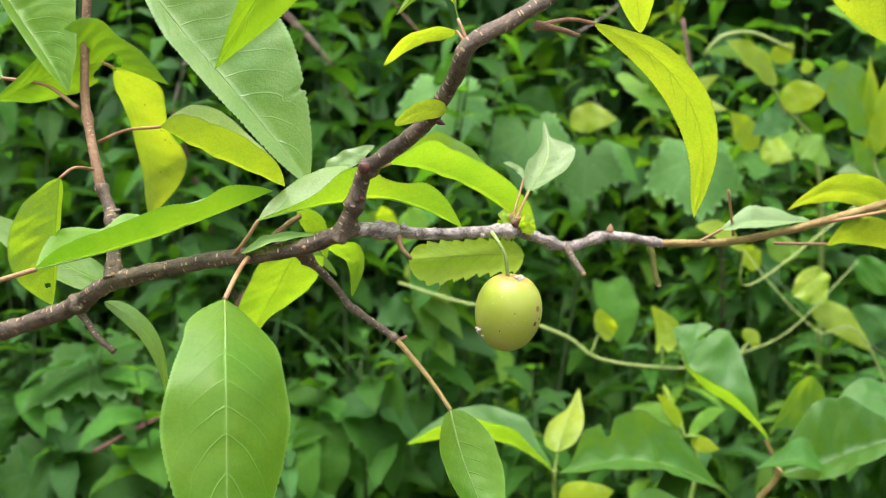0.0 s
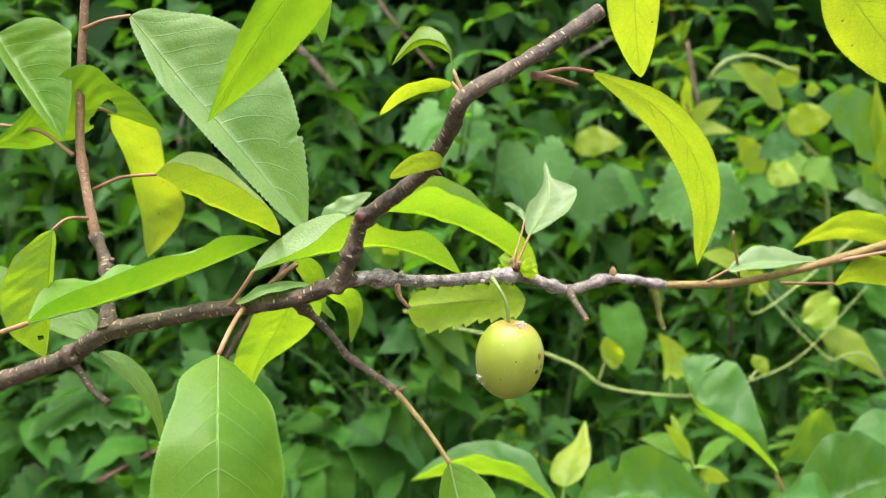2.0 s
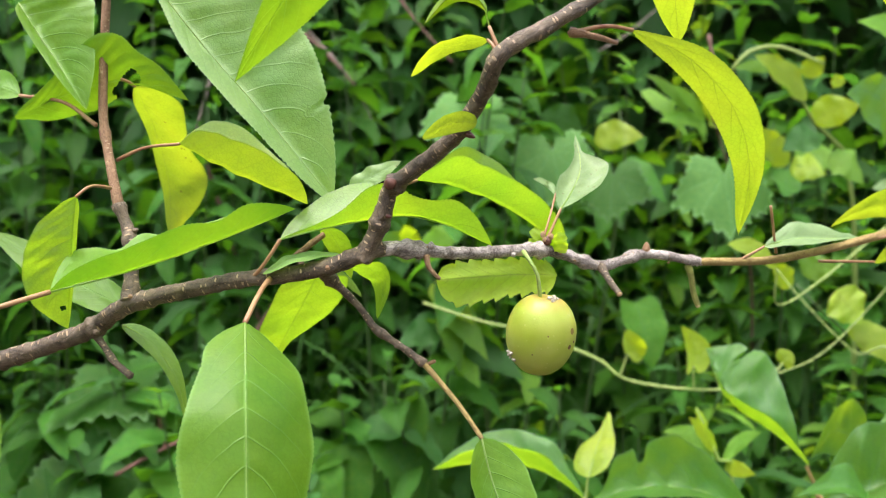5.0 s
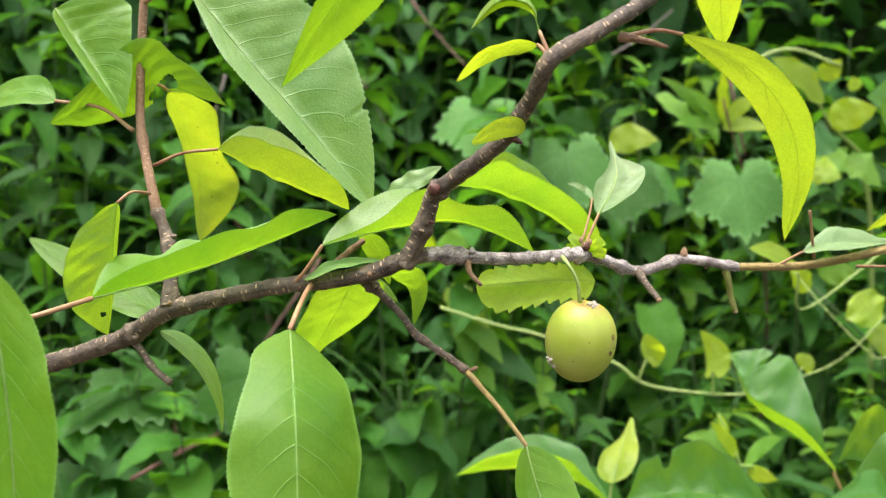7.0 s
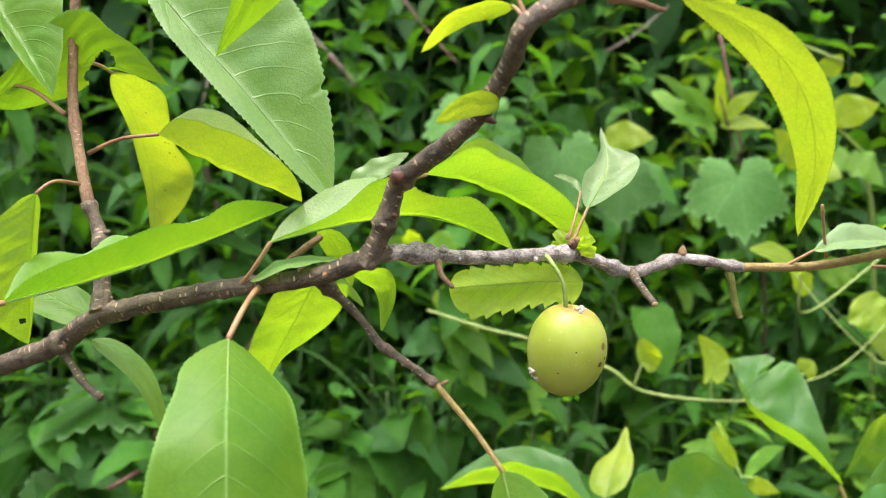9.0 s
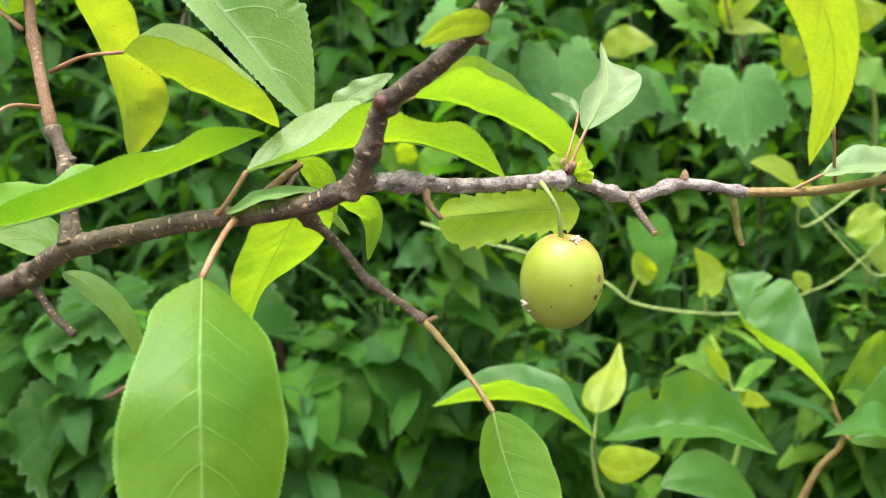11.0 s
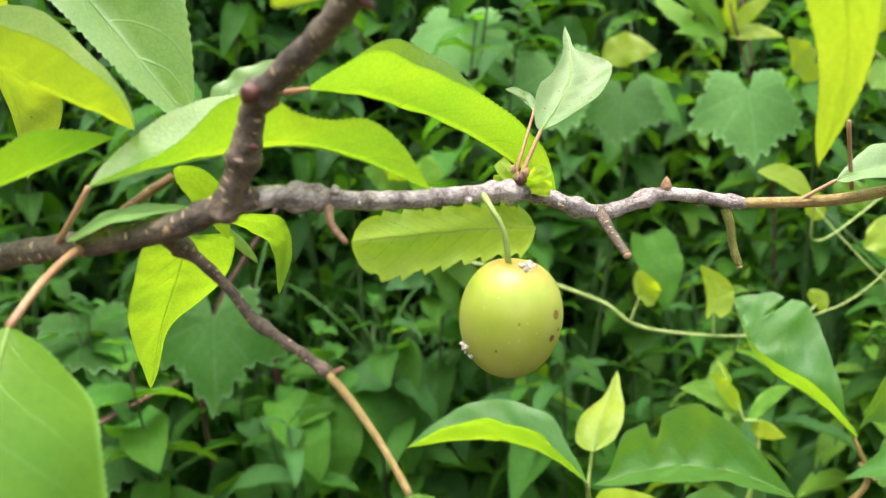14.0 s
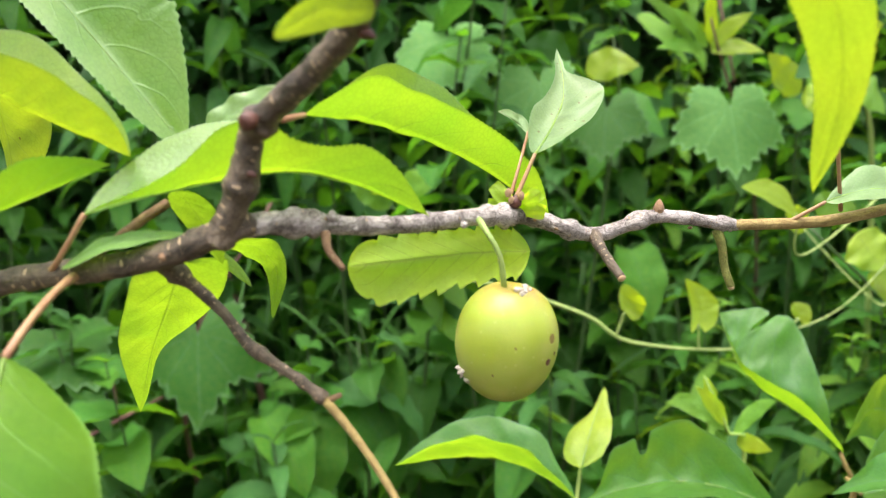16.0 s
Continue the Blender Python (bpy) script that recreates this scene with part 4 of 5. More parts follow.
def plum_skin():
    n = Net("plum_skin")
    tc = n.nt.nodes.new("ShaderNodeTexCoord")
    at = tc.outputs["Object"]
    big, fine = n.noise(70, 4.0, 0.55, at), n.noise(1500, 2.0, 0.5, at)
    c = n.ramp(big, (0.36, (0.29, 0.37, 0.045)), (0.52, (0.34, 0.41, 0.065)), (0.68, (0.40, 0.44, 0.11)))
    dots = n.node("ShaderNodeTexVoronoi", Vector=at, Scale=420.0)
    c = n.mix(n.math("MULTIPLY", n.math("LESS_THAN", dots.outputs[0], 0.13), 0.3), c, (0.58, 0.60, 0.25))
    low = n.node("ShaderNodeTexVoronoi", Vector=at, Scale=95.0)
    c = n.mix(n.math("MULTIPLY", n.math("LESS_THAN", low.outputs[0], 0.11), 0.8), c, (0.16, 0.06, 0.03))
    z = n.node("ShaderNodeSeparateXYZ", Vector=at)
    blush = n.math("MULTIPLY", n.math("SUBTRACT", z.outputs[2], 0.0085), 260.0)
    blush = n.math("MULTIPLY", n.math("MINIMUM", n.math("MAXIMUM", blush, 0.0), 1.0), n.noise(240, 3.0, 0.6, at))
    c = n.mix(blush, c, (0.28, 0.09, 0.05))
    bsdf = n.node("ShaderNodeBsdfPrincipled", Base_Color=c, Roughness=n.math("ADD", 0.30, n.math("MULTIPLY", big, 0.14)), Normal=n.bump(n.math("ADD", fine, big), 0.15, 0.0003))
    bsdf.inputs["Specular IOR Level"].default_value = 0.45
    bsdf.inputs["Subsurface Weight"].default_value = 0.85
    bsdf.inputs["Subsurface Radius"].default_value = (0.8, 1.0, 0.25)
    bsdf.inputs["Subsurface Scale"].default_value = 0.018
    n.nt.links.new(bsdf.outputs[0], n.out.inputs[0])
    return n.mat


body = part("flesh", plum_body(0.0115, 0.0134), plum_skin(), fruit)
body.rotation_euler = (radians(6), radians(3), radians(40))
stem(fruit, "fruit_stalk", [(0.0203, 0.3195, 1.1634), (0.0222, 0.3150, 1.1610), (0.0246, 0.3140, 1.1565), (0.0256, 0.3145, 1.1494)], [0.0008, 0.0006, 0.0006, 0.0007], GREEN_STALK, "thin curved yellow-green stalk", sides=8)
DRIED = plain_material("dried_flower", (0.34, 0.29, 0.22), (0.66, 0.63, 0.56), 1800, 0.9)
crumbs = random.Random(8)
for k in range(20):
    top = k < 13
    a = crumbs.uniform(-1.1, 0.0) if top else crumbs.uniform(3.35, 3.6)
    t = crumbs.uniform(0.30, 0.52) if top else crumbs.uniform(1.95, 2.2)
    out = Vector((math.sin(t) * math.cos(a), math.sin(t) * math.sin(a), math.cos(t)))
    place = fruit.location + Vector((out.x * 0.0114, out.y * 0.0114, out.z * 0.0132 + (-0.0012 if t < 0.35 else 0)))
    lump(fruit, "dried_crumb", place, out + Vector((crumbs.uniform(-1, 1), crumbs.uniform(-1, 1), crumbs.uniform(-1, 1))), (crumbs.uniform(0.0004, 0.0008), crumbs.uniform(0.0008, 0.0018)), DRIED, "whitish dried crumb", 20 + k)
for k, (a, t, size) in enumerate(((-0.95, 0.95, 0.0010), (-1.2, 0.8, 0.0006), (-1.45, 1.42, 0.0004), (-0.72, 1.75, 0.0009), (-0.5, 1.65, 0.0005), (-1.9, 1.9, 0.0003))):
    out = Vector((math.sin(t) * math.cos(a), math.sin(t) * math.sin(a), math.cos(t)))
    lump(fruit, "speck", fruit.location + Vector((out.x * 0.01125, out.y * 0.01125, out.z * 0.0131)), out, (size, size * 0.35), BUD, "brown speck", 60 + k)

# ---- young dogwood beyond the branch ----
dog = thing("dogwood_shrub", (0.15, 0.62, 0.0), "young dogwood shrub with broad bitten leaves", "shrub")
stem(dog, "stem", [(0.15, 0.62, -0.02), (0.15, 0.60, 0.45), (0.1922, 0.5600, 0.6788), (0.1915, 0.5450, 0.8845), (0.1975, 0.5300, 0.9595), (0.2101, 0.5250, 0.9871), (0.2018, 0.5250, 1.0100)], [0.006, 0.005, 0.004, 0.0028, 0.0019, 0.0015, 0.0010], BARK_TAN, "", rough=0.06, step=0.006)
stem(dog, "stem", [(0.1984, 0.5500, 0.8693), (0.1345, 0.5500, 0.8992), (0.0890, 0.5500, 0.9286), (0.0779, 0.5500, 0.9614), (0.0795, 0.5560, 0.9870)], [0.0022, 0.0018, 0.0014, 0.0012, 0.0008], GREEN_STALK, "", step=0.006)
leaf(dog, (0.2031, 0.5250, 1.0105), (0.1624, 0.5450, 1.0408), (0.1547, 0.5750, 1.0671), (-0.0004, -0.0080, 0.0077), (0.0252, 0.0060, 0.0212), DOG_LEAF, "broad dark green leaf with a bitten edge", tooth=0, rib=0.0004, seed=71, wave=0.05, nu=160, bites=((0.70, 1, 0.32, 0.016),), pucker=0.12, quilt=0.02,
     line=[(0.1828, 0.5300, 1.0289), (0.1624, 0.5450, 1.0408), (0.1565, 0.5600, 1.0553)], out1=(0.3, 0.6, 0.9, 1, 1, 0.8, 0.4, 0.2, 0.1, 0.05, 0), out2=(0.05, 0.12, 0.35, 0.6, 0.87, 1.08, 1.06, 0.86, 0.68, 0.35, 0))
leaf(dog, (0.1752, 0.5250, 0.9787), (0.1090, 0.5120, 1.0017), (0.0725, 0.5000, 0.9981), (0.0001, 0.0090, 0.0262), (-0.0064, -0.0240, 0.0045), DOG_LEAF, "broad dark green leaf with a bitten notch", tooth=0, rib=0.0005, seed=73, wave=0.04, nu=160, pucker=0.12, bites=((0.72, 0, 0.40, 0.030), (0.99, 0, 0.8, 0.10)), quilt=0.02,
     line=[(0.1437, 0.5200, 0.9948), (0.1090, 0.5120, 1.0017)], out1=(0.05, 0.3, 0.55, 0.78, 0.93, 1, 0.97, 0.86, 0.76, 0.66, 0), out2=(0.1, 0.4, 0.6, 0.8, 0.9, 1, 1, 0.9, 0.8, 0.5, 0))
leaf(dog, (0.2092, 0.5150, 0.9931), (0.2498, 0.5080, 1.0119), (0.2711, 0.5000, 1.0224), (-0.0009, 0.0080, 0.0327), (-0.0110, -0.0240, -0.0008), DOG_LEAF, "broad dark green leaf", [(0.2058, 0.5250, 0.9970)], 0.0012, stalk_mat=BARK_TAN, a=0.5, b=0.6, tooth=0, rib=0.0005, seed=75, quilt=0.02, pucker=0.1, wave=0.03,
     line=[(0.2293, 0.5120, 1.0004), (0.2498, 0.5080, 1.0119)], out1=(0.3, 0.65, 0.85, 1.06, 1.1, 1.02, 0.95, 0.75, 0.55, 0.35, 0), out2=(0.2, 0.4, 0.6, 0.8, 1, 1, 1, 0.9, 0.8, 0.5, 0))
leaf(dog, (0.2291, 0.5000, 0.9994), (0.2000, 0.4950, 1.0097), (0.1823, 0.4900, 1.0065), (0.0025, 0.0080, 0.0098), (-0.0041, -0.0100, 0.0002), DOG_LEAF, "", tooth=0, seed=77, wave=0.08, nu=60,
     line=[(0.2160, 0.4980, 1.0087), (0.2000, 0.4950, 1.0097)], out1=(0.1, 0.3, 0.5, 0.8, 1, 1, 0.8, 0.5, 0.3, 0.15, 0), out2=(0.1, 0.4, 0.7, 0.9, 1, 1, 0.9, 0.8, 0.5, 0.3, 0))
leaf(dog, (0.0698, 0.5050, 0.9969), (0.0172, 0.5250, 1.0089), (-0.0176, 0.5300, 1.0018), (0.0009, -0.0120, 0.0155), (0.0032, 0.0120, 0.0162), DOG_LEAF, "arching green leaf", [(0.0785, 0.5500, 0.9629)], 0.0010, stalk_mat=GREEN_STALK, tooth=0, rib=0.0004, seed=79, wave=0.03, pucker=0.12, quilt=0.02,
     line=[(0.0472, 0.5150, 1.0081), (0.0172, 0.5250, 1.0089)], out1=(0.1, 0.3, 0.5, 0.7, 0.9, 1, 1.1, 1, 0.8, 0.5, 0), out2=(0.1, 0.45, 0.75, 0.95, 1, 1, 1, 0.9, 0.75, 0.45, 0))
leaf(dog, (0.0798, 0.5520, 0.9893), (0.0915, 0.5820, 1.0071), (0.0992, 0.6000, 1.0166), (0.0127, 0.0020, 0.0005), (-0.0126, -0.0020, -0.0005), DOG_YOUNG, "small yellow-green upright leaf", tooth=0, rib=0.0004, seed=81, wave=0.06, pucker=0.06, cup=0.2,
     line=[(0.0849, 0.5650, 0.9995), (0.0915, 0.5820, 1.0071)], out1=(0.2, 0.75, 0.9, 1, 0.97, 0.9, 0.8, 0.6, 0.4, 0.25, 0), out2=(0.2, 0.75, 0.95, 1, 1, 0.88, 0.6, 0.25, 0.14, 0.1, 0))
leaf(dog, (0.0806, 0.5500, 0.9596), (0.0927, 0.5300, 0.9655), (0.1098, 0.5200, 0.9781), (0.0000, 0.0059, 0.0118), (0.0000, -0.0029, -0.0076), DOG_YOUNG, "", tooth=0, seed=83, nu=46)
leaf(dog, (0.1949, 0.6000, 0.9080), (0.1537, 0.5800, 0.9349), (0.1234, 0.5700, 0.9324), (0.0000, 0.0134, 0.0114), (0.0000, -0.0100, -0.0100), DOG_LEAF, "", tooth=0, seed=85, nu=46)
leaf(dog, (0.2533, 0.5600, 0.9947), (0.2318, 0.5500, 1.0227), (0.2059, 0.5300, 1.0130), (0.0067, 0.0033, 0.0200), (-0.0067, -0.0067, -0.0134), DOG_LEAF, "", tooth=0, seed=87, nu=50)
leaf(dog, (0.3257, 0.5700, 1.0013), (0.2991, 0.5800, 1.0189), (0.2692, 0.5800, 1.0146), (0.0000, 0.0144, 0.0094), (0.0000, -0.0144, -0.0094), DOG_LEAF, "", tooth=0, seed=89, nu=50)

# ---- the twining vine ----
vine = thing("bindweed_vine", (0.62, 0.80, 0.0), "pale green twining vine with small arrow-shaped leaves", "vine")
stem(vine, "vine_stem", [(-0.0380, 0.8200, 1.0451), (0.0133, 0.8000, 1.0335), (0.0528, 0.7900, 1.0263), (0.1167, 0.7850, 1.0044), (0.1506, 0.7800, 0.9842), (0.2274, 0.7700, 0.9808), (0.2762, 0.7700, 0.9965), (0.3207, 0.7800, 1.0162), (0.3843, 0.8000, 1.0753)], [0.0012, 0.0012, 0.0014, 0.0016, 0.0014, 0.0009, 0.0007, 0.0006, 0.0005], GREEN_STALK, "", step=0.006)
stem(vine, "vine_stem", [(0.3008, 0.8600, 1.0744), (0.3205, 0.8400, 1.0463), (0.3600, 0.8200, 1.0043), (0.4225, 0.8000, 0.9545), (0.62, 0.80, 0.4), (0.62, 0.80, -0.02)], [0.0006, 0.0007, 0.0008, 0.0010, 0.002, 0.002], GREEN_STALK, "", step=0.006)
for (b, m, t, e1, e2, st) in (
        ((0.1458, 0.7800, 1.0087), (0.1493, 0.7800, 1.0188), (0.1556, 0.7700, 1.0249), (-0.0048, 0.0038, 0.0115), (0.0125, -0.0038, -0.0058), (0.1397, 0.7800, 0.9900)),
        ((0.2012, 0.7700, 1.0011), (0.2018, 0.7750, 1.0185), (0.1920, 0.7800, 1.0349), (0.0135, -0.0038, 0.0019), (-0.0058, 0.0038, -0.0029), (0.2027, 0.7720, 0.9816)),
        ((0.2821, 0.7800, 1.0027), (0.2842, 0.7800, 1.0077), (0.2896, 0.7800, 1.0127), (-0.0058, 0.0038, 0.0067), (0.0067, -0.0038, -0.0048), (0.2715, 0.7700, 0.9964))):
    leaf(vine, b, m, t, e1, e2, DOG_YOUNG, "", [st], 0.0010, stalk_mat=GREEN_STALK, tooth=0, heart=0.25, nu=40, a=0.5, b=0.8, seed=91)

# ---- ground ----
def ground_sheet():
    xs = [-400, -120, -40, -14, -6, -3, -1.5, -0.75, 0, 0.75, 1.5, 3, 6, 14, 40, 120, 400]
    verts = [(x, y, 0.04 * noise.noise(Vector((x * 0.9, y * 0.9, 0))) * (abs(x) < 50 and abs(y) < 50)) for y in xs for x in xs]
    n = len(xs)
    faces = [(j * n + i, j * n + i + 1, (j + 1) * n + i + 1, (j + 1) * n + i) for j in range(n - 1) for i in range(n - 1)]
    return mesh_of("ground", verts, faces)


ground = part("ground", ground_sheet(), SOIL, None)
tagged(ground, "dark soil under dense weeds", "ground", kind="structure")


# ---- weeds: leaf patterns one unit long, along +y, facing up ----
def pattern(width, a, b, droop, teeth, tooth, heart=0.0, fold=0.18, nu=20, nv=3, seed=0, wave=0.10):
    return leaf_mesh("leaf", (0, 0, 0), (0, 0.52, 0.04), (0, 0.98, -droop), (width / 2, 0, fold * width), (-width / 2, 0, fold * width), (0, 0, 0), nu=nu, nv=nv, a=a, b=b,
                     teeth=teeth, tooth=tooth, heart=heart, wave=wave, seed=seed)


def palmate_mesh(name, lobes=5, depth=0.34, teeth=0.08, seed=0, rings=5, sides=90, cup=0.15):
    """A lobed leaf of about one unit, its stalk at the origin, its middle lobe along +y."""
    rnd = random.Random(seed)
    verts, uvs, faces = [(0, 0, 0)], [(0.5, 0.5)], []
    for i in range(1, rings + 1):
        q = i / rings
        for j in range(sides + 1):
            u = j / sides
            a = radians(-160 + 320 * u)
            lobe = 1 - depth * abs(math.sin(a * lobes / 2 * 0.56 * 2)) ** 1.4
            size = (0.62 + 0.16 * math.cos(a)) * (1 - 0.3 * (abs(a) / 2.8) ** 3)
            saw = 1 + teeth * (abs(((u * 26) % 1) - 0.5) * 4 - 1) * (0.6 + 0.8 * abs(math.sin(u * 41 + seed))) * (i == rings)
            r = q * size * lobe * saw
            z = cup * r * r * math.cos(3 * a) - 0.30 * r * r + 0.035 * q * noise.noise(Vector((3 * r * math.sin(a), 3 * r * math.cos(a), seed)))
            verts.append((r * math.sin(a), r * math.cos(a), z))
            uvs.append((u, 0.5 + q / 2))
    w = sides + 1
    for j in range(sides):
        faces.append((0, 1 + j, 2 + j))
    for i in range(rings - 1):
        for j in range(sides):
            o = 1 + i * w + j
            faces.append((o, o + w, o + w + 1, o + 1))
    return mesh_of(name, verts, faces, uvs)


def with_material(me, mat):
    me.materials.append(mat)
    return me


KINDS = {
    "lance": [with_material(pattern(0.30, 0.6, 0.9, d, 14, 0.05, seed=k), m) for k, (d, m) in enumerate(((0.12, WEED_LEAF), (0.28, WEED_LEAF), (0.2, WEED_BLUE)))],
    "ovate": [with_material(pattern(0.52, 0.45, 0.85, d, 10, 0.05, seed=k + 5), m) for k, (d, m) in enumerate(((0.12, WEED_LEAF), (0.25, WEED_BLUE), (0.2, WEED_LEAF)))],
    "heart": [with_material(pattern(0.62, 0.45, 0.9, d, 1, 0.0, heart=0.16, seed=k + 9), m) for k, (d, m) in enumerate(((0.1, WEED_MID), (0.22, WEED_LEAF)))],
    "light": [with_material(pattern(0.42, 0.5, 0.8, d, 8, 0.03, seed=k + 13), WEED_LIGHT) for k, d in enumerate((0.1, 0.25))],
    "narrow": [with_material(pattern(0.17, 0.5, 0.7, d, 1, 0.0, seed=k + 17), m) for k, (d, m) in enumerate(((0.1, WEED_LIGHT), (0.3, GRASS_LEAF)))],
    "grape": [with_material(palmate_mesh("leaf", seed=k, depth=d), m) for k, (d, m) in enumerate(((0.30, GRAPE_DARK), (0.22, GRAPE_DARK)))],
    "grape_pale": [with_material(palmate_mesh("leaf", seed=k + 4, depth=d), GRAPE_LEAF) for k, d in enumerate((0.20, 0.16))],
}


def aim(place, azimuth, pitch, roll, size):
    """The pose of a pattern leaf: azimuth 0 points to +y, turning to +x; pitch up; roll about its midrib."""
    return pose(*place) @ pose(0, 0, 0, 0, 0, -azimuth) @ pose(0, 0, 0, pitch, 0, 0) @ pose(0, 0, 0, 0, roll, 0) @ Matrix.Diagonal((size, size, size, 1))


def hang(parent, kind, place, azimuth, pitch, roll, size, rnd, label=""):
    me = KINDS[kind][rnd.randrange(len(KINDS[kind]))]
    ob = part("leaf", me, None, parent, label)
    ob.matrix_local = Matrix.Translation(-parent.location) @ aim(place, azimuth, pitch, roll, size)
    return ob


def weed(name, label, kind, x, y, top, rnd, leaf_size=0.075, gap=0.045, lean=0.1, span=0.5, whorl=2, droop=-18, r=0.0022, group="weeds"):
    """An upright weed: a stem from the ground and leaves in pairs or whorls on its upper part."""
    ob = thing(name, (x, y, 0), label, "weed", group)
    bend = (rnd.uniform(-lean, lean), rnd.uniform(-lean, lean) - 0.05)
    tip = (x + bend[0], y + bend[1], top)
    pts = [(x, y, 0), (x + bend[0] * 0.15, y + bend[1] * 0.15, top * 0.4), (x + bend[0] * 0.5, y + bend[1] * 0.5, top * 0.75), tip]
    part("stem", tube_mesh("stem", pts, [r * 1.3, r, r * 0.8, r * 0.4], (x, y, 0), 6, 0.05), WEED_STALK, ob)
    line, _ = smooth_line(pts, [1] * 4, 0.01)
    z, turn = top, rnd.uniform(0, 180)
    k = 0
    while z > max(top - span, 0.3):
        p = line[int(np.argmin(np.abs(line[:, 2] - z)))]
        grow = min(1.0, 0.35 + 0.22 * k)
        for w in range(whorl):
            az = turn + w * 360 / whorl + rnd.uniform(-20, 20)
            hang(ob, kind, tuple(p), az, rnd.uniform(25, 50) * (1 - grow) + droop * grow + rnd.uniform(-18, 18), rnd.uniform(-22, 22), leaf_size * grow * rnd.uniform(0.75, 1.2), rnd)
        turn += 90 if whorl == 2 else 40
        z -= gap * rnd.uniform(0.7, 1.2) * (0.5 + 0.5 * grow)
        k += 1
    return ob


rnd = random.Random(11)
for i in range(138):
    x = -1.0 + 2.0 * ((i * 0.618) % 1.0)
    low = i % 3 == 0
    y = rnd.uniform(0.98, 1.16) if low else 1.06 + 0.55 * (i / 138)
    top = rnd.uniform(0.82, 0.98) if low else rnd.uniform(1.12, 1.55)
    if x > 0.08 and not low:
        y, top = y + 0.16, top - 0.04
    kind = rnd.choice(("lance", "lance", "lance", "ovate", "ovate", "heart", "ovate") if x < -0.02 else ("lance", "lance", "ovate", "ovate", "heart", "light") if x < 0.2 else ("lance", "lance", "ovate", "narrow", "heart", "light"))
    weed("weed_plant", {"lance": "green weed with lance-shaped leaves among others", "ovate": "dark green weed with oval leaves", "heart": "weed with heart-shaped green leaves",
                        "light": "light green leafy weed", "narrow": "weed with narrow light green leaves"}[kind], kind, x, y, top, rnd,
         leaf_size=(1.15 if low else 1.0) * {"lance": 0.085, "ovate": 0.062, "heart": 0.066, "light": 0.058, "narrow": 0.07}[kind], whorl=5 if kind == "narrow" else 2, span=0.3 if low else rnd.uniform(0.45, 0.72), gap=0.040)

low_rnd = random.Random(23)
for i in range(34):
    kind = ("ovate", "lance", "heart", "ovate")[i % 4]
    weed("weed_plant", {"lance": "low weed with drooping lance-shaped leaves", "ovate": "low dark green weed with broad oval leaves", "heart": "low weed with heart-shaped green leaves"}[kind], kind,
         -0.75 + 1.5 * ((i * 0.618 + 0.11) % 1.0), low_rnd.uniform(1.02, 1.16), low_rnd.uniform(0.78, 0.93), low_rnd, leaf_size={"lance": 0.095, "ovate": 0.078, "heart": 0.074}[kind], span=0.26, gap=0.034, droop=-34)


# ---- grass tufts low among the weeds ----
def grass_tuft(x, y, rnd, blades=9, high=0.95):
    ob = thing("grass_tuft", (x, y, 0), "tuft of long arching green grass blades", "grass", "grass tufts")
    for k in range(blades):
        az, l = rnd.uniform(0, 6.283), rnd.uniform(0.18, 0.34)
        z0 = high - rnd.uniform(0.1, 0.35)
        p = Vector((x + rnd.uniform(-0.05, 0.05), y + rnd.uniform(-0.05, 0.05), z0))
        d = Vector((math.cos(az), math.sin(az), 0))
        side = Vector((-d.y, d.x, 0)) * rnd.uniform(0.003, 0.0055)
        m = p + d * l * 0.3 + Vector((0, 0, l * 0.62))
        t = p + d * l * 0.85 + Vector((0, 0, l * rnd.uniform(0.3, 0.75)))
        me = leaf_mesh("blade", p, m, t, side + Vector((0, 0, 0.001)), -side + Vector((0, 0, 0.001)), (x, y, 0), nu=12, nv=1, a=0.2, b=0.6, tooth=0, wave=0, seed=k)
        part("blade", me, GRASS_LEAF, ob)
    part("sheath", tube_mesh("sheath", [(x, y, 0), (x, y, high * 0.5), (x + 0.01, y, high - 0.2)], [0.012, 0.009, 0.004], (x, y, 0), 6, 0.1), GRASS_LEAF, ob)
    return ob


for i in range(11):
    grass_tuft(-0.5 + 1.05 * ((i * 0.618 + 0.3) % 1.0), rnd.uniform(0.98, 1.35), rnd, high=rnd.uniform(0.78, 0.98))


# ---- the undergrowth behind and below, too dense to count ----
def undergrowth(name, count, box, size, mat, seed, face=-50):
    r = random.Random(seed)
    src = pattern(0.42, 0.5, 0.85, 0.2, 6, 0.04, nu=6, nv=1, seed=seed)
    base = np.array([v.co for v in src.vertices])
    uv0 = np.zeros((len(base), 2))
    for lp, d in zip(src.loops, src.uv_layers[0].data):
        uv0[lp.vertex_index] = d.uv
    polys = [tuple(p.vertices) for p in src.polygons]
    bpy.data.meshes.remove(src)
    verts, faces, uvs = [], [], []
    (x0, x1), (y0, y1), (z0, z1) = box
    for k in range(count):
        p = (r.uniform(x0, x1), r.uniform(y0, y1), r.uniform(z0, z1))
        m = np.array(aim(p, r.gauss(180, 70), r.uniform(face, 15), r.uniform(-35, 35), size * r.uniform(0.6, 1.3)))
        o = len(verts)
        verts += list(base @ m[:3, :3].T + m[:3, 3])
        uvs += list(uv0)
        faces += [tuple(o + i for i in f) for f in polys]
    ob = part(name, mesh_of(name, verts, faces, uvs), mat, None)
    return ob


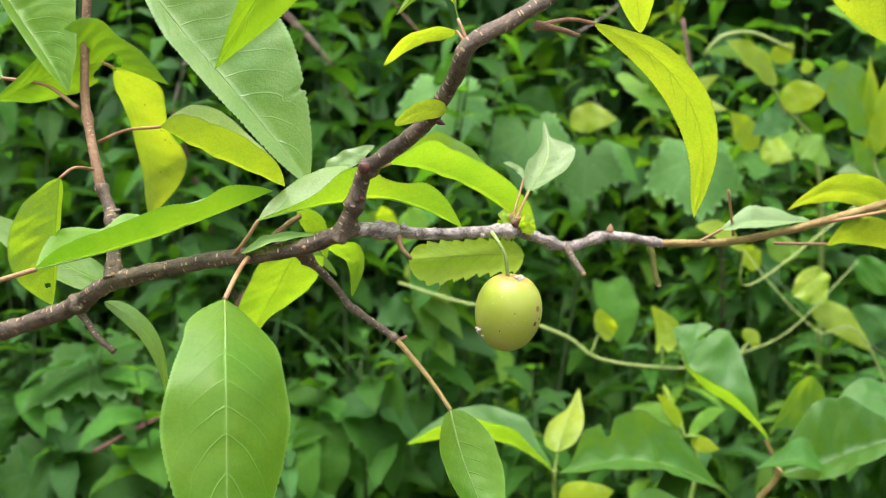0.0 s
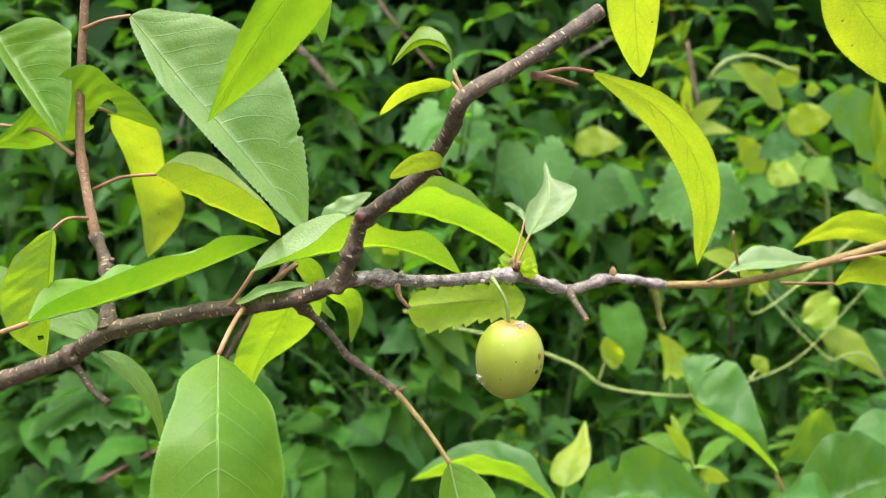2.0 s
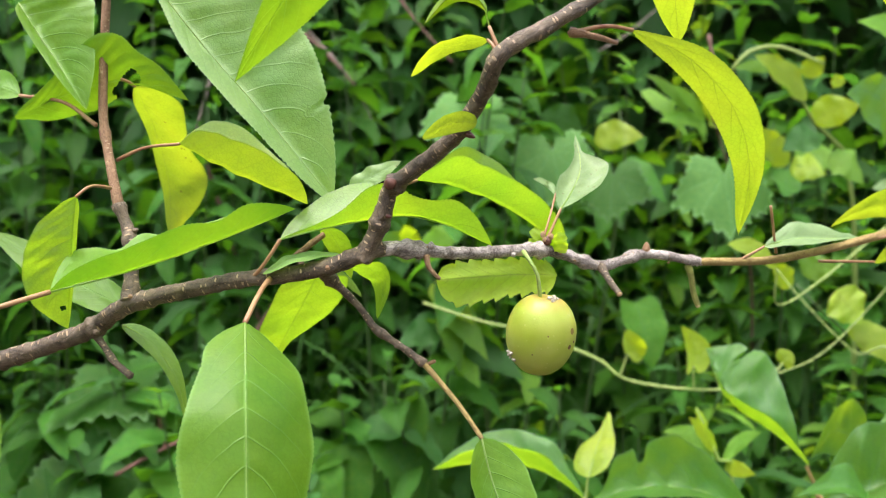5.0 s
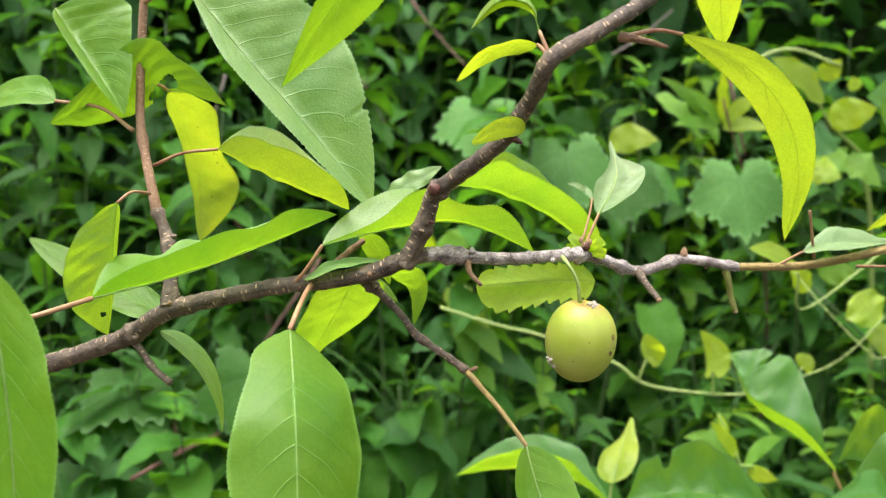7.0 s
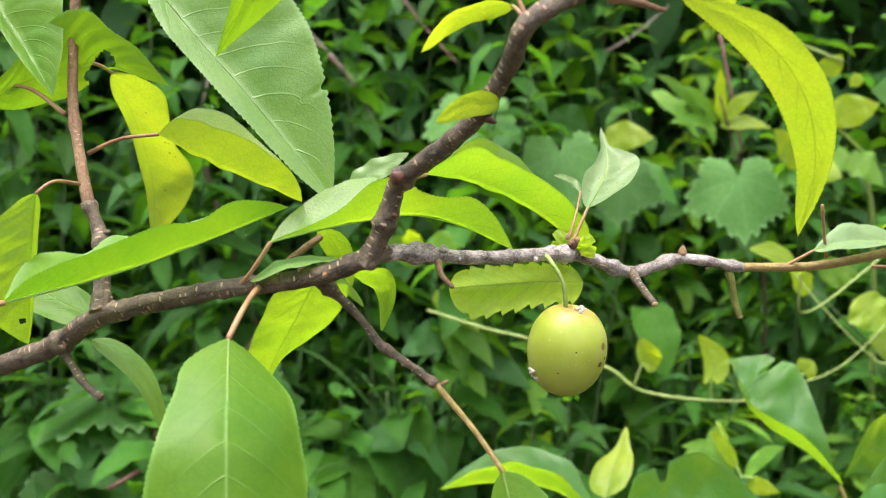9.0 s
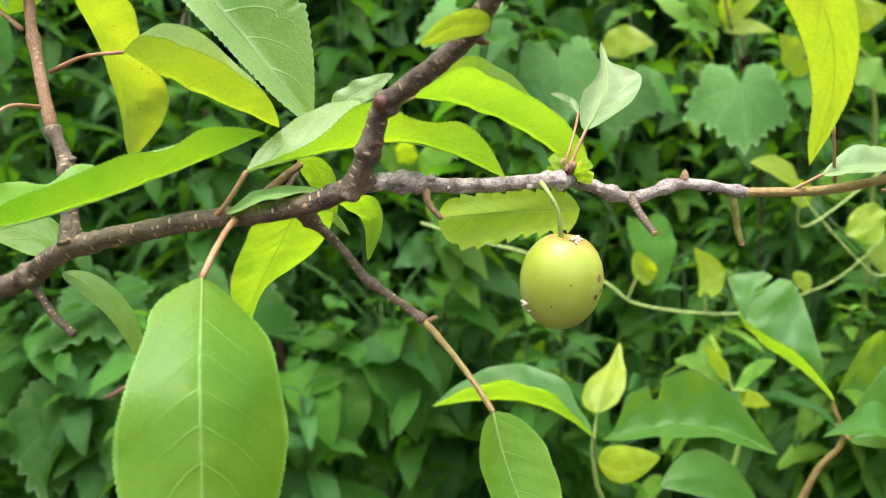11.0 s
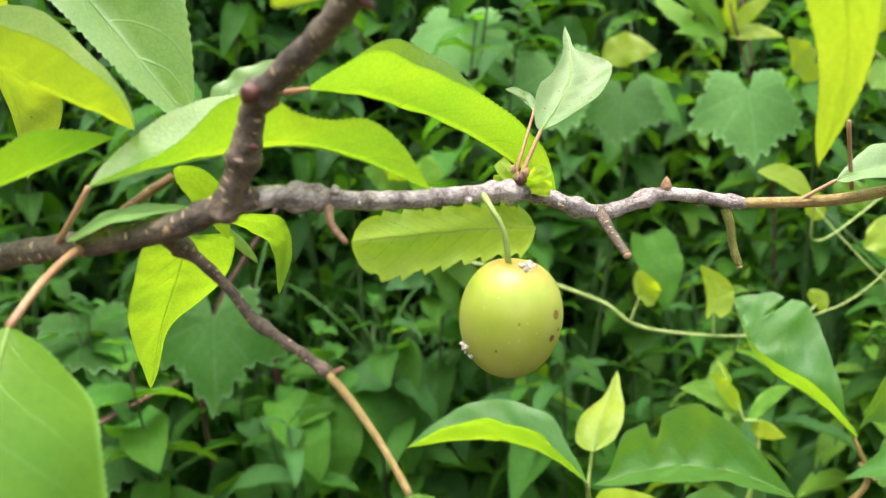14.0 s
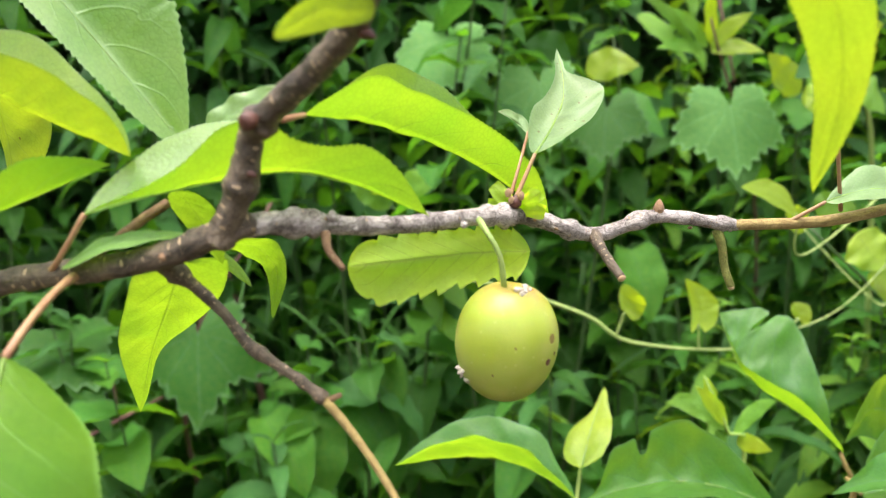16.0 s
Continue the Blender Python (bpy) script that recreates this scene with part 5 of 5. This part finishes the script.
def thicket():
    """A sheet behind the outer hedge leaves that stands in for the shade between them: an uneven bank, closed on top.
    """
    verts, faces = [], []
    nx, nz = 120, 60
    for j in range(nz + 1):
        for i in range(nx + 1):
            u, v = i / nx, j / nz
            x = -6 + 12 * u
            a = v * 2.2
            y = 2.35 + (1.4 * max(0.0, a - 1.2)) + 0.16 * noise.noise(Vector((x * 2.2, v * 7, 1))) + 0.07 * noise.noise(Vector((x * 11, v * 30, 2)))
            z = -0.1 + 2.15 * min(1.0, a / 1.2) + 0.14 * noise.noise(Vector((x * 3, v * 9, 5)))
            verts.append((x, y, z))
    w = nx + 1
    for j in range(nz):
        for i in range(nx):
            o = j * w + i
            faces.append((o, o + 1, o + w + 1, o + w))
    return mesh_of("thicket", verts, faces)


def sky_blocking_ring():
    """An added ring, out of sight all round, that blocks light from the low sky."""
    verts, faces = [], []
    n, m = 96, 14
    for j in range(m + 1):
        for i in range(n):
            a, v = 2 * math.pi * i / n, j / m
            r = 5.6 + 0.9 * noise.noise(Vector((math.cos(a) * 3, math.sin(a) * 3, v * 2))) + 1.4 * v * v
            verts.append((r * math.cos(a), 0.4 + r * math.sin(a), -0.1 + 3.2 * v + 0.4 * v * noise.noise(Vector((math.cos(a) * 5, math.sin(a) * 5, 7)))))
    for j in range(m):
        for i in range(n):
            k = (i + 1) % n
            faces.append((j * n + i, j * n + k, (j + 1) * n + k, (j + 1) * n + i))
    return mesh_of("tree_edge", verts, faces)


# near-black green: the shade between leaves put into the colour
SHADE_BACKING = plain_material("thicket", (0.012, 0.022, 0.008), (0.04, 0.075, 0.02), 14, 0.9, 0.02, 0.2)
tagged(part("thicket", thicket(), SHADE_BACKING, None), "uneven dark sheet standing in for the shade deep in the hedge", "foliage", kind="stuff")
tagged(part("tree_edge", sky_blocking_ring(), SHADE_BACKING, None), "unseen dark ring added to block low sky light", "foliage", kind="stuff")
tagged(undergrowth("hedge_foliage", 13000, ((-3.0, 3.0), (1.6, 2.5), (0.3, 2.25)), 0.13, HEDGE_LEAF, 3), "dense dark green hedge foliage behind the weeds", "foliage", kind="stuff")
tagged(undergrowth("low_foliage", 6500, ((-1.5, 1.5), (1.06, 2.1), (0.05, 0.70)), 0.085, HEDGE_LEAF, 5), "dense low green weeds", "foliage", kind="stuff")

# leaves added above the view, only to keep skylight off the weeds
tagged(undergrowth("overhanging_foliage", 2600, ((-2.6, 0.15), (1.5, 2.5), (1.7, 2.3)), 0.12, HEDGE_LEAF, 9), "unseen leaves added overhead to shade the weeds", "foliage", kind="stuff")

# ---- leaves that stand out among the weeds ----
far = random.Random(5)


def creeper(label, place):
    return thing("grape_vine", place, label, "vine", "wild vines")


def lobed(parent, place, azimuth, pitch, roll, size, label="", kind="grape"):
    ob = hang(parent, kind, place, azimuth, pitch, roll, size, far, label)
    q = Vector(place)
    part("leaf_stalk", tube_mesh("leaf_stalk", [tuple(q + Vector((0.02, 0.09, -0.10))), tuple(q + Vector((0.008, 0.05, -0.03))), tuple(q)], [0.0012, 0.0011, 0.001], tuple(parent.location), 6, 0.01), WEED_STALK, parent)
    return ob


grape = creeper("wild grape vine with lobed green leaves", (-0.30, 1.05, 0.0))
part("vine_stem", tube_mesh("vine_stem", [(-0.30, 1.05, 0), (-0.28, 1.08, 0.5), (-0.30, 1.05, 0.85), (-0.2, 1.1, 1.05)], [0.005, 0.004, 0.003, 0.002], grape.location, 8, 0.03), TWIG_DRY, grape)
lobed(grape, (-0.4064, 1.0000, 0.9164), 205, -14, 8, 0.13, "broad lobed leaf")
lobed(grape, (-0.4430, 0.9500, 0.7987), 185, -50, -10, 0.12, "broad lobed leaf")
lobed(grape, (-0.2449, 0.9400, 0.9435), 175, -62, 0, 0.115, "broad lobed leaf")
lobed(grape, (-0.4011, 0.9900, 0.9164), 150, -35, 5, 0.11)
lobed(grape, (-0.3605, 0.9300, 0.8217), 190, -50, 0, 0.10)
grape2 = creeper("wild grape vine with pale toothed leaves", (0.35, 1.1, 0.0))
part("vine_stem", tube_mesh("vine_stem", [(0.45, 1.3, 0), (0.43, 1.3, 0.6), (0.40, 1.22, 1.0), (0.30, 1.12, 1.25)], [0.004, 0.003, 0.002, 0.0014], grape2.location, 8, 0.03), TWIG_DRY, grape2)
lobed(grape2, (0.2982, 1.0300, 1.1567), 180, -58, 0, 0.095, "pale toothed leaf", "grape_pale")
lobed(grape2, (0.1072, 1.1000, 1.1827), 170, -55, 8, 0.10, "", "grape_pale")
lobed(grape2, (0.0040, 1.1500, 1.2347), 190, -45, -5, 0.10, "", "grape_pale")
lobed(grape2, (0.1759, 1.0600, 1.1542), 200, -55, 5, 0.075)
arrow = thing("bindweed_plant", (-0.07, 1.0, 0.0), "low climbing weed with broad heart-shaped leaves", "weed", "weeds")
part("stem", tube_mesh("stem", [(-0.07, 1.0, 0), (-0.08, 1.02, 0.5), (-0.09, 0.98, 0.92)], [0.003, 0.0025, 0.0015], arrow.location, 6, 0.04), WEED_STALK, arrow)
hang(arrow, "heart", (-0.0939, 0.9400, 0.8731), 115, -52, 20, 0.105, far)
hang(arrow, "heart", (-0.1314, 0.9300, 0.8639), 172, -72, -10, 0.10, far)
hang(arrow, "heart", (-0.0606, 0.9800, 0.8909), 170, -70, -10, 0.07, far)
hang(arrow, "heart", (-0.1772, 0.9200, 0.8617), 130, -45, 10, 0.09, far)
hang(arrow, "heart", (-0.0625, 0.9700, 0.9021), 175, -60, 10, 0.08, far)
hang(arrow, "heart", (0.1949, 1.0000, 1.0120), 160, -55, 10, 0.08, far)

# dry and living twigs in the hedge
bush = thing("hedge_bush", (-0.25, 1.35, 0.0), "thin brown and grey twigs of a hedge bush", "bush")
for k, (a, m, z, r, mt) in enumerate((
        ((-0.3556, 1.3000, 1.3590), (-0.3699, 1.2800, 1.2771), (-0.3932, 1.2800, 1.2045), 0.0028, 0), ((-0.2858, 1.3600, 1.3835), (-0.2028, 1.3200, 1.3130), (-0.1259, 1.3000, 1.2267), 0.0026, 1),
        ((-0.1258, 1.3000, 1.4380), (-0.0754, 1.2700, 1.3632), (-0.0192, 1.2500, 1.2995), 0.0024, 1), ((0.3193, 1.2000, 1.3325), (0.3299, 1.1800, 1.2589), (0.3496, 1.1800, 1.1793), 0.0026, 1),
        ((-0.2630, 1.4200, 1.3746), (-0.1889, 1.4000, 1.2942), (-0.1446, 1.4000, 1.2156), 0.0016, 0), ((0.1896, 1.3000, 1.3202), (0.2288, 1.3000, 1.3439), (0.2795, 1.3200, 1.3861), 0.0014, 0),
        ((-0.3710, 0.9000, 0.8374), (-0.3387, 0.9200, 0.8525), (-0.2892, 0.9500, 0.8723), 0.0024, 2), ((-0.3262, 0.9300, 0.8552), (-0.3380, 0.9500, 0.8680), (-0.3609, 1.0000, 0.8834), 0.0014, 2))):
    part("twig", tube_mesh("twig", [a, m, z], [r, r * 0.85, r * 0.6], bush.location, 8, 0.01, rough=0.2, knots=(0.35,)), (TWIG_GREY, TWIG_DRY, TWIG_RED)[mt], bush)
part("stem", tube_mesh("stem", [(-0.25, 1.35, 0), (-0.3, 1.4, 0.7), (-0.3932, 1.2800, 1.2045)], [0.008, 0.006, 0.003], bush.location, 8, 0.05, rough=0.1), TWIG_DRY, bush)

# a shoot of bush honeysuckle
honey = thing("honeysuckle_shoot", (0.52, 1.15, 0.0), "light green honeysuckle shoot with oval leaves", "shrub")
part("stem", tube_mesh("stem", [(0.52, 1.15, 0), (0.50, 1.1, 0.7), (0.4401, 1.0200, 1.1327), (0.3791, 0.9900, 1.2159), (0.3396, 0.9800, 1.2791)], [0.005, 0.004, 0.0024, 0.0018, 0.001], honey.location, 8, 0.03), GREEN_STALK, honey)
part("tendril", tube_mesh("tendril", [(0.2817, 0.9700, 1.2698), (0.2988, 0.9700, 1.2890), (0.3318, 0.9700, 1.2942), (0.3747, 0.9600, 1.2763)], [0.0016, 0.002, 0.002, 0.0014], honey.location, 8, 0.01), GREEN_STALK, honey)
frond(honey, (0.3671, 0.9800, 1.2401), (0.3018, 0.9600, 1.2847), 0.030, DOG_YOUNG, 0.1, 0.6)
frond(honey, (0.3584, 0.9700, 1.2637), (0.3741, 0.9600, 1.2839), 0.022, DOG_YOUNG, 0.0, 0.3)
frond(honey, (0.3791, 0.9900, 1.2159), (0.4145, 0.9600, 1.2341), 0.034, DOG_YOUNG, 0.12, 0.5)
frond(honey, (0.3431, 0.9800, 1.2731), (0.2846, 0.9800, 1.2723), 0.016, WEED_LIGHT, 0.05, 0.5)
frond(honey, (0.4020, 1.0000, 1.1785), (0.4294, 0.9700, 1.1489), 0.038, WEED_LIGHT, 0.15, 0.8)
frond(honey, (0.3907, 1.0000, 1.2005), (0.3432, 0.9800, 1.1845), 0.030, WEED_BLUE, 0.1, 0.8)
frond(honey, (0.4086, 1.0000, 1.2538), (0.4042, 1.0000, 1.2692), 0.018, DOG_YOUNG, 0.0, 0.3)
yellow = thing("maple_seedling", (0.42, 1.2, 0.0), "seedling with yellow-green toothed leaves", "seedling")
part("stem", tube_mesh("stem", [(0.42, 1.2, 0), (0.43, 1.18, 0.7), (0.3801, 1.0600, 1.1642)], [0.003, 0.0025, 0.0012], yellow.location, 6, 0.05), WEED_STALK, yellow)
frond(yellow, (0.3812, 1.0600, 1.1682), (0.3377, 1.0400, 1.2105), 0.036, DOG_YOUNG, 0.0, 0.4, teeth=8, tooth=0.18)
frond(yellow, (0.3834, 1.0600, 1.1656), (0.4127, 1.0300, 1.1567), 0.034, DOG_YOUNG, 0.1, 0.5, teeth=8, tooth=0.15)
frond(yellow, (0.3864, 1.0600, 1.1710), (0.4357, 1.0400, 1.1698), 0.036, WEED_LIGHT, 0.15, 0.6, teeth=8, tooth=0.12)
frond(yellow, (0.3802, 1.0600, 1.1628), (0.3646, 1.0200, 1.1317), 0.030, WEED_LEAF, 0.0, 0.6, teeth=8, tooth=0.12)

# a second dogwood shoot, taller
dog2 = thing("dogwood_shoot", (0.66, 0.95, 0.0), "tall dogwood shoot with pointed young leaves", "shrub")
part("stem", tube_mesh("stem", [(0.66, 0.95, 0), (0.62, 0.92, 0.6), (0.4319, 0.8100, 1.0754), (0.3917, 0.8000, 1.1593), (0.3866, 0.8000, 1.1971)], [0.005, 0.004, 0.0020, 0.0016, 0.001], dog2.location, 8, 0.03), GREEN_STALK, dog2)
frond(dog2, (0.3856, 0.8000, 1.1920), (0.3164, 0.7700, 1.2361), 0.050, DOG_LEAF, 0.22, 0.5, wave=0.1, nu=36)
frond(dog2, (0.3890, 0.8000, 1.1719), (0.3782, 0.8000, 1.2597), 0.020, DOG_YOUNG, 0.0, 0.4)
frond(dog2, (0.3915, 0.8000, 1.1720), (0.3957, 0.8000, 1.2443), 0.024, DOG_YOUNG, 0.0, -0.4)
frond(dog2, (0.3972, 0.8000, 1.1441), (0.3435, 0.7700, 1.1576), 0.020, PALE_LEAF, 0.1, 0.8)
frond(dog2, (0.3932, 0.8000, 1.1542), (0.3576, 0.7800, 1.1896), 0.022, DOG_LEAF, 0.0, 0.5)
frond(dog2, (0.3997, 0.8000, 1.1287), (0.4370, 0.7800, 1.1612), 0.050, DOG_LEAF, 0.15, 0.5)
leaf(dog2, (0.2344, 0.6800, 1.1027), (0.2167, 0.6750, 1.1159), (0.1943, 0.6700, 1.1217), (0.0019, 0.0070, 0.0084), (-0.0050, -0.0070, -0.0040), DOG_YOUNG, "", [(0.3972, 0.8000, 1.1441), (0.2537, 0.7000, 1.0733)], 0.0010, stalk_mat=GREEN_STALK, tooth=0, seed=52, nu=50)
frond(dog2, (0.4284, 0.8400, 1.2723), (0.3523, 0.8400, 1.3042), 0.030, WEED_LIGHT, 0.1, 0.6)
frond(dog2, (0.4263, 0.8400, 1.2926), (0.3856, 0.8400, 1.2819), 0.026, WEED_LIGHT, 0.1, 0.6)

# light green climbing leaves beside the twining vine
climb = thing("smartweed_plant", (0.62, 1.0, 0.0), "light green climbing weed with oval leaves", "weed", "weeds")
part("stem", tube_mesh("stem", [(0.62, 1.0, 0), (0.58, 0.98, 0.6), (0.4842, 0.8800, 0.9272), (0.3840, 0.8800, 1.0039), (0.3319, 0.8900, 1.0543)], [0.004, 0.003, 0.0018, 0.0016, 0.001], climb.location, 8, 0.03), WEED_STALK, climb)
frond(climb, (0.3686, 0.8800, 1.0508), (0.3853, 0.8600, 1.0204), 0.044, DOG_YOUNG, 0.0, 0.4)
frond(climb, (0.3821, 0.8800, 1.0128), (0.4378, 0.8600, 0.9716), 0.030, DOG_YOUNG, 0.1, 0.5)
frond(climb, (0.3329, 0.9000, 1.0513), (0.3038, 0.8800, 1.0760), 0.024, DOG_YOUNG, 0.0, 0.5)
frond(climb, (0.3407, 0.9000, 1.0645), (0.3667, 0.8800, 1.0752), 0.028, WEED_LIGHT, 0.1, 0.7)
frond(climb, (0.4306, 0.9000, 0.9754), (0.4706, 0.8800, 1.0052), 0.036, WEED_BLUE, 0.15, 0.7)
frond(climb, (0.4107, 0.9000, 0.9995), (0.3586, 0.9000, 1.0229), 0.026, WEED_LEAF, 0.1, 0.7)
frond(climb, (0.4470, 0.9200, 1.0322), (0.4769, 0.9000, 1.0486), 0.040, WEED_LEAF, 0.1, 0.7)

# a slim sprout between the dogwood leaves
sprout = thing("slim_sprout", (0.16, 0.70, 0.0), "slim green sprout with narrow leaves", "weed", "weeds")
part("stem", tube_mesh("stem", [(0.16, 0.70, 0), (0.16, 0.70, 0.6), (0.2038, 0.6600, 0.9253), (0.1927, 0.6600, 0.9596), (0.1746, 0.6600, 0.9996)], [0.0035, 0.003, 0.0016, 0.0013, 0.0008], sprout.location, 8, 0.03), WEED_LIGHT_STALK, sprout)
frond(sprout, (0.1908, 0.6600, 0.9660), (0.1664, 0.6500, 0.9966), 0.010, DOG_YOUNG, 0.05, 0.5)
frond(sprout, (0.1828, 0.6600, 0.9807), (0.1738, 0.6600, 1.0009), 0.008, DOG_YOUNG, 0.0, 0.5)
frond(sprout, (0.1960, 0.6600, 0.9597), (0.2308, 0.6800, 0.9743), 0.010, WEED_LIGHT, 0.12, 0.5)
frond(sprout, (0.1984, 0.6600, 0.9520), (0.2141, 0.6400, 0.9567), 0.012, DOG_YOUNG, 0.1, 0.5)
frond(sprout, (0.1925, 0.6600, 0.9639), (0.1547, 0.6800, 0.9736), 0.014, WEED_LIGHT, 0.14, 0.5)

# bright leaves that hang among the weeds beyond the plum
mid = thing("ragweed_plant", (0.05, 1.06, 0.0), "leafy weed with bright hanging lobed leaves", "weed", "weeds")
part("stem", tube_mesh("stem", [(0.05, 1.06, 0), (0.05, 1.05, 0.6), (0.0200, 1.0200, 0.9116), (-0.0266, 1.0000, 1.0217), (-0.0587, 1.0000, 1.0664)], [0.004, 0.003, 0.002, 0.0016, 0.001], mid.location, 8, 0.03), WEED_STALK, mid)
for (p, q, w, m) in (((-0.0329, 1.0000, 1.0184), (0.0273, 0.9600, 0.9519), 0.034, WEED_LIGHT), ((-0.0233, 1.0000, 1.0088), (-0.0033, 0.9600, 0.9355), 0.030, WEED_LIGHT), ((-0.0394, 1.0000, 1.0280), (0.0114, 0.9600, 0.9925), 0.030, DOG_YOUNG),
                     ((-0.0067, 1.0000, 0.9502), (0.0188, 0.9700, 0.9169), 0.024, WEED_LIGHT), ((-0.0523, 1.0000, 1.0600), (-0.0949, 0.9800, 1.0876), 0.030, WEED_LIGHT), ((-0.0491, 1.0000, 1.0633), (-0.0020, 0.9800, 1.0948), 0.030, WEED_LIGHT),
                     ((-0.0587, 1.0000, 1.0664), (-0.0670, 0.9800, 1.1004), 0.022, DOG_YOUNG), ((-0.0198, 1.0000, 0.9828), (-0.0753, 0.9700, 0.9633), 0.034, WEED_BLUE), ((-0.0003, 1.0000, 0.9568), (0.0692, 0.9800, 0.9245), 0.030, WEED_BLUE)):
    frond(mid, p, q, w, m, 0.1, 0.6, teeth=6, tooth=0.14)
hi = thing("burdock_plant", (0.12, 1.15, 0.0), "weed with rounded yellow-green leaves", "weed", "weeds")
part("stem", tube_mesh("stem", [(0.12, 1.15, 0), (0.14, 1.15, 0.6), (0.2000, 1.1200, 1.1725), (0.1706, 1.1200, 1.2243)], [0.004, 0.003, 0.002, 0.001], hi.location, 8, 0.03), WEED_STALK, hi)
for (p, q, w, m) in (((0.1612, 1.1200, 1.1931), (0.2146, 1.0800, 1.1991), 0.036, DOG_YOUNG), ((0.1463, 1.1400, 1.2070), (0.0892, 1.1000, 1.2234), 0.040, WEED_LEAF), ((0.1933, 1.1200, 1.1655), (0.2443, 1.0800, 1.1201), 0.036, WEED_LEAF),
                     ((0.2261, 1.1600, 1.2574), (0.2783, 1.1200, 1.1973), 0.022, WEED_LIGHT), ((0.2860, 1.1400, 1.2253), (0.2203, 1.1200, 1.2758), 0.016, WEED_LIGHT), ((0.3070, 1.1400, 1.2220), (0.2984, 1.1200, 1.2828), 0.018, DOG_YOUNG),
                     ((0.3072, 1.1400, 1.2185), (0.3472, 1.1200, 1.2559), 0.018, DOG_YOUNG), ((0.3073, 1.1400, 1.2150), (0.3631, 1.1200, 1.2116), 0.018, DOG_YOUNG), ((0.3037, 1.1400, 1.2185), (0.2550, 1.1200, 1.2623), 0.016, WEED_LIGHT), ((0.3004, 1.1400, 1.2149), (0.2397, 1.1200, 1.2178), 0.018, WEED_LIGHT)):
    frond(hi, p, q, w, m, 0.1, 0.6)
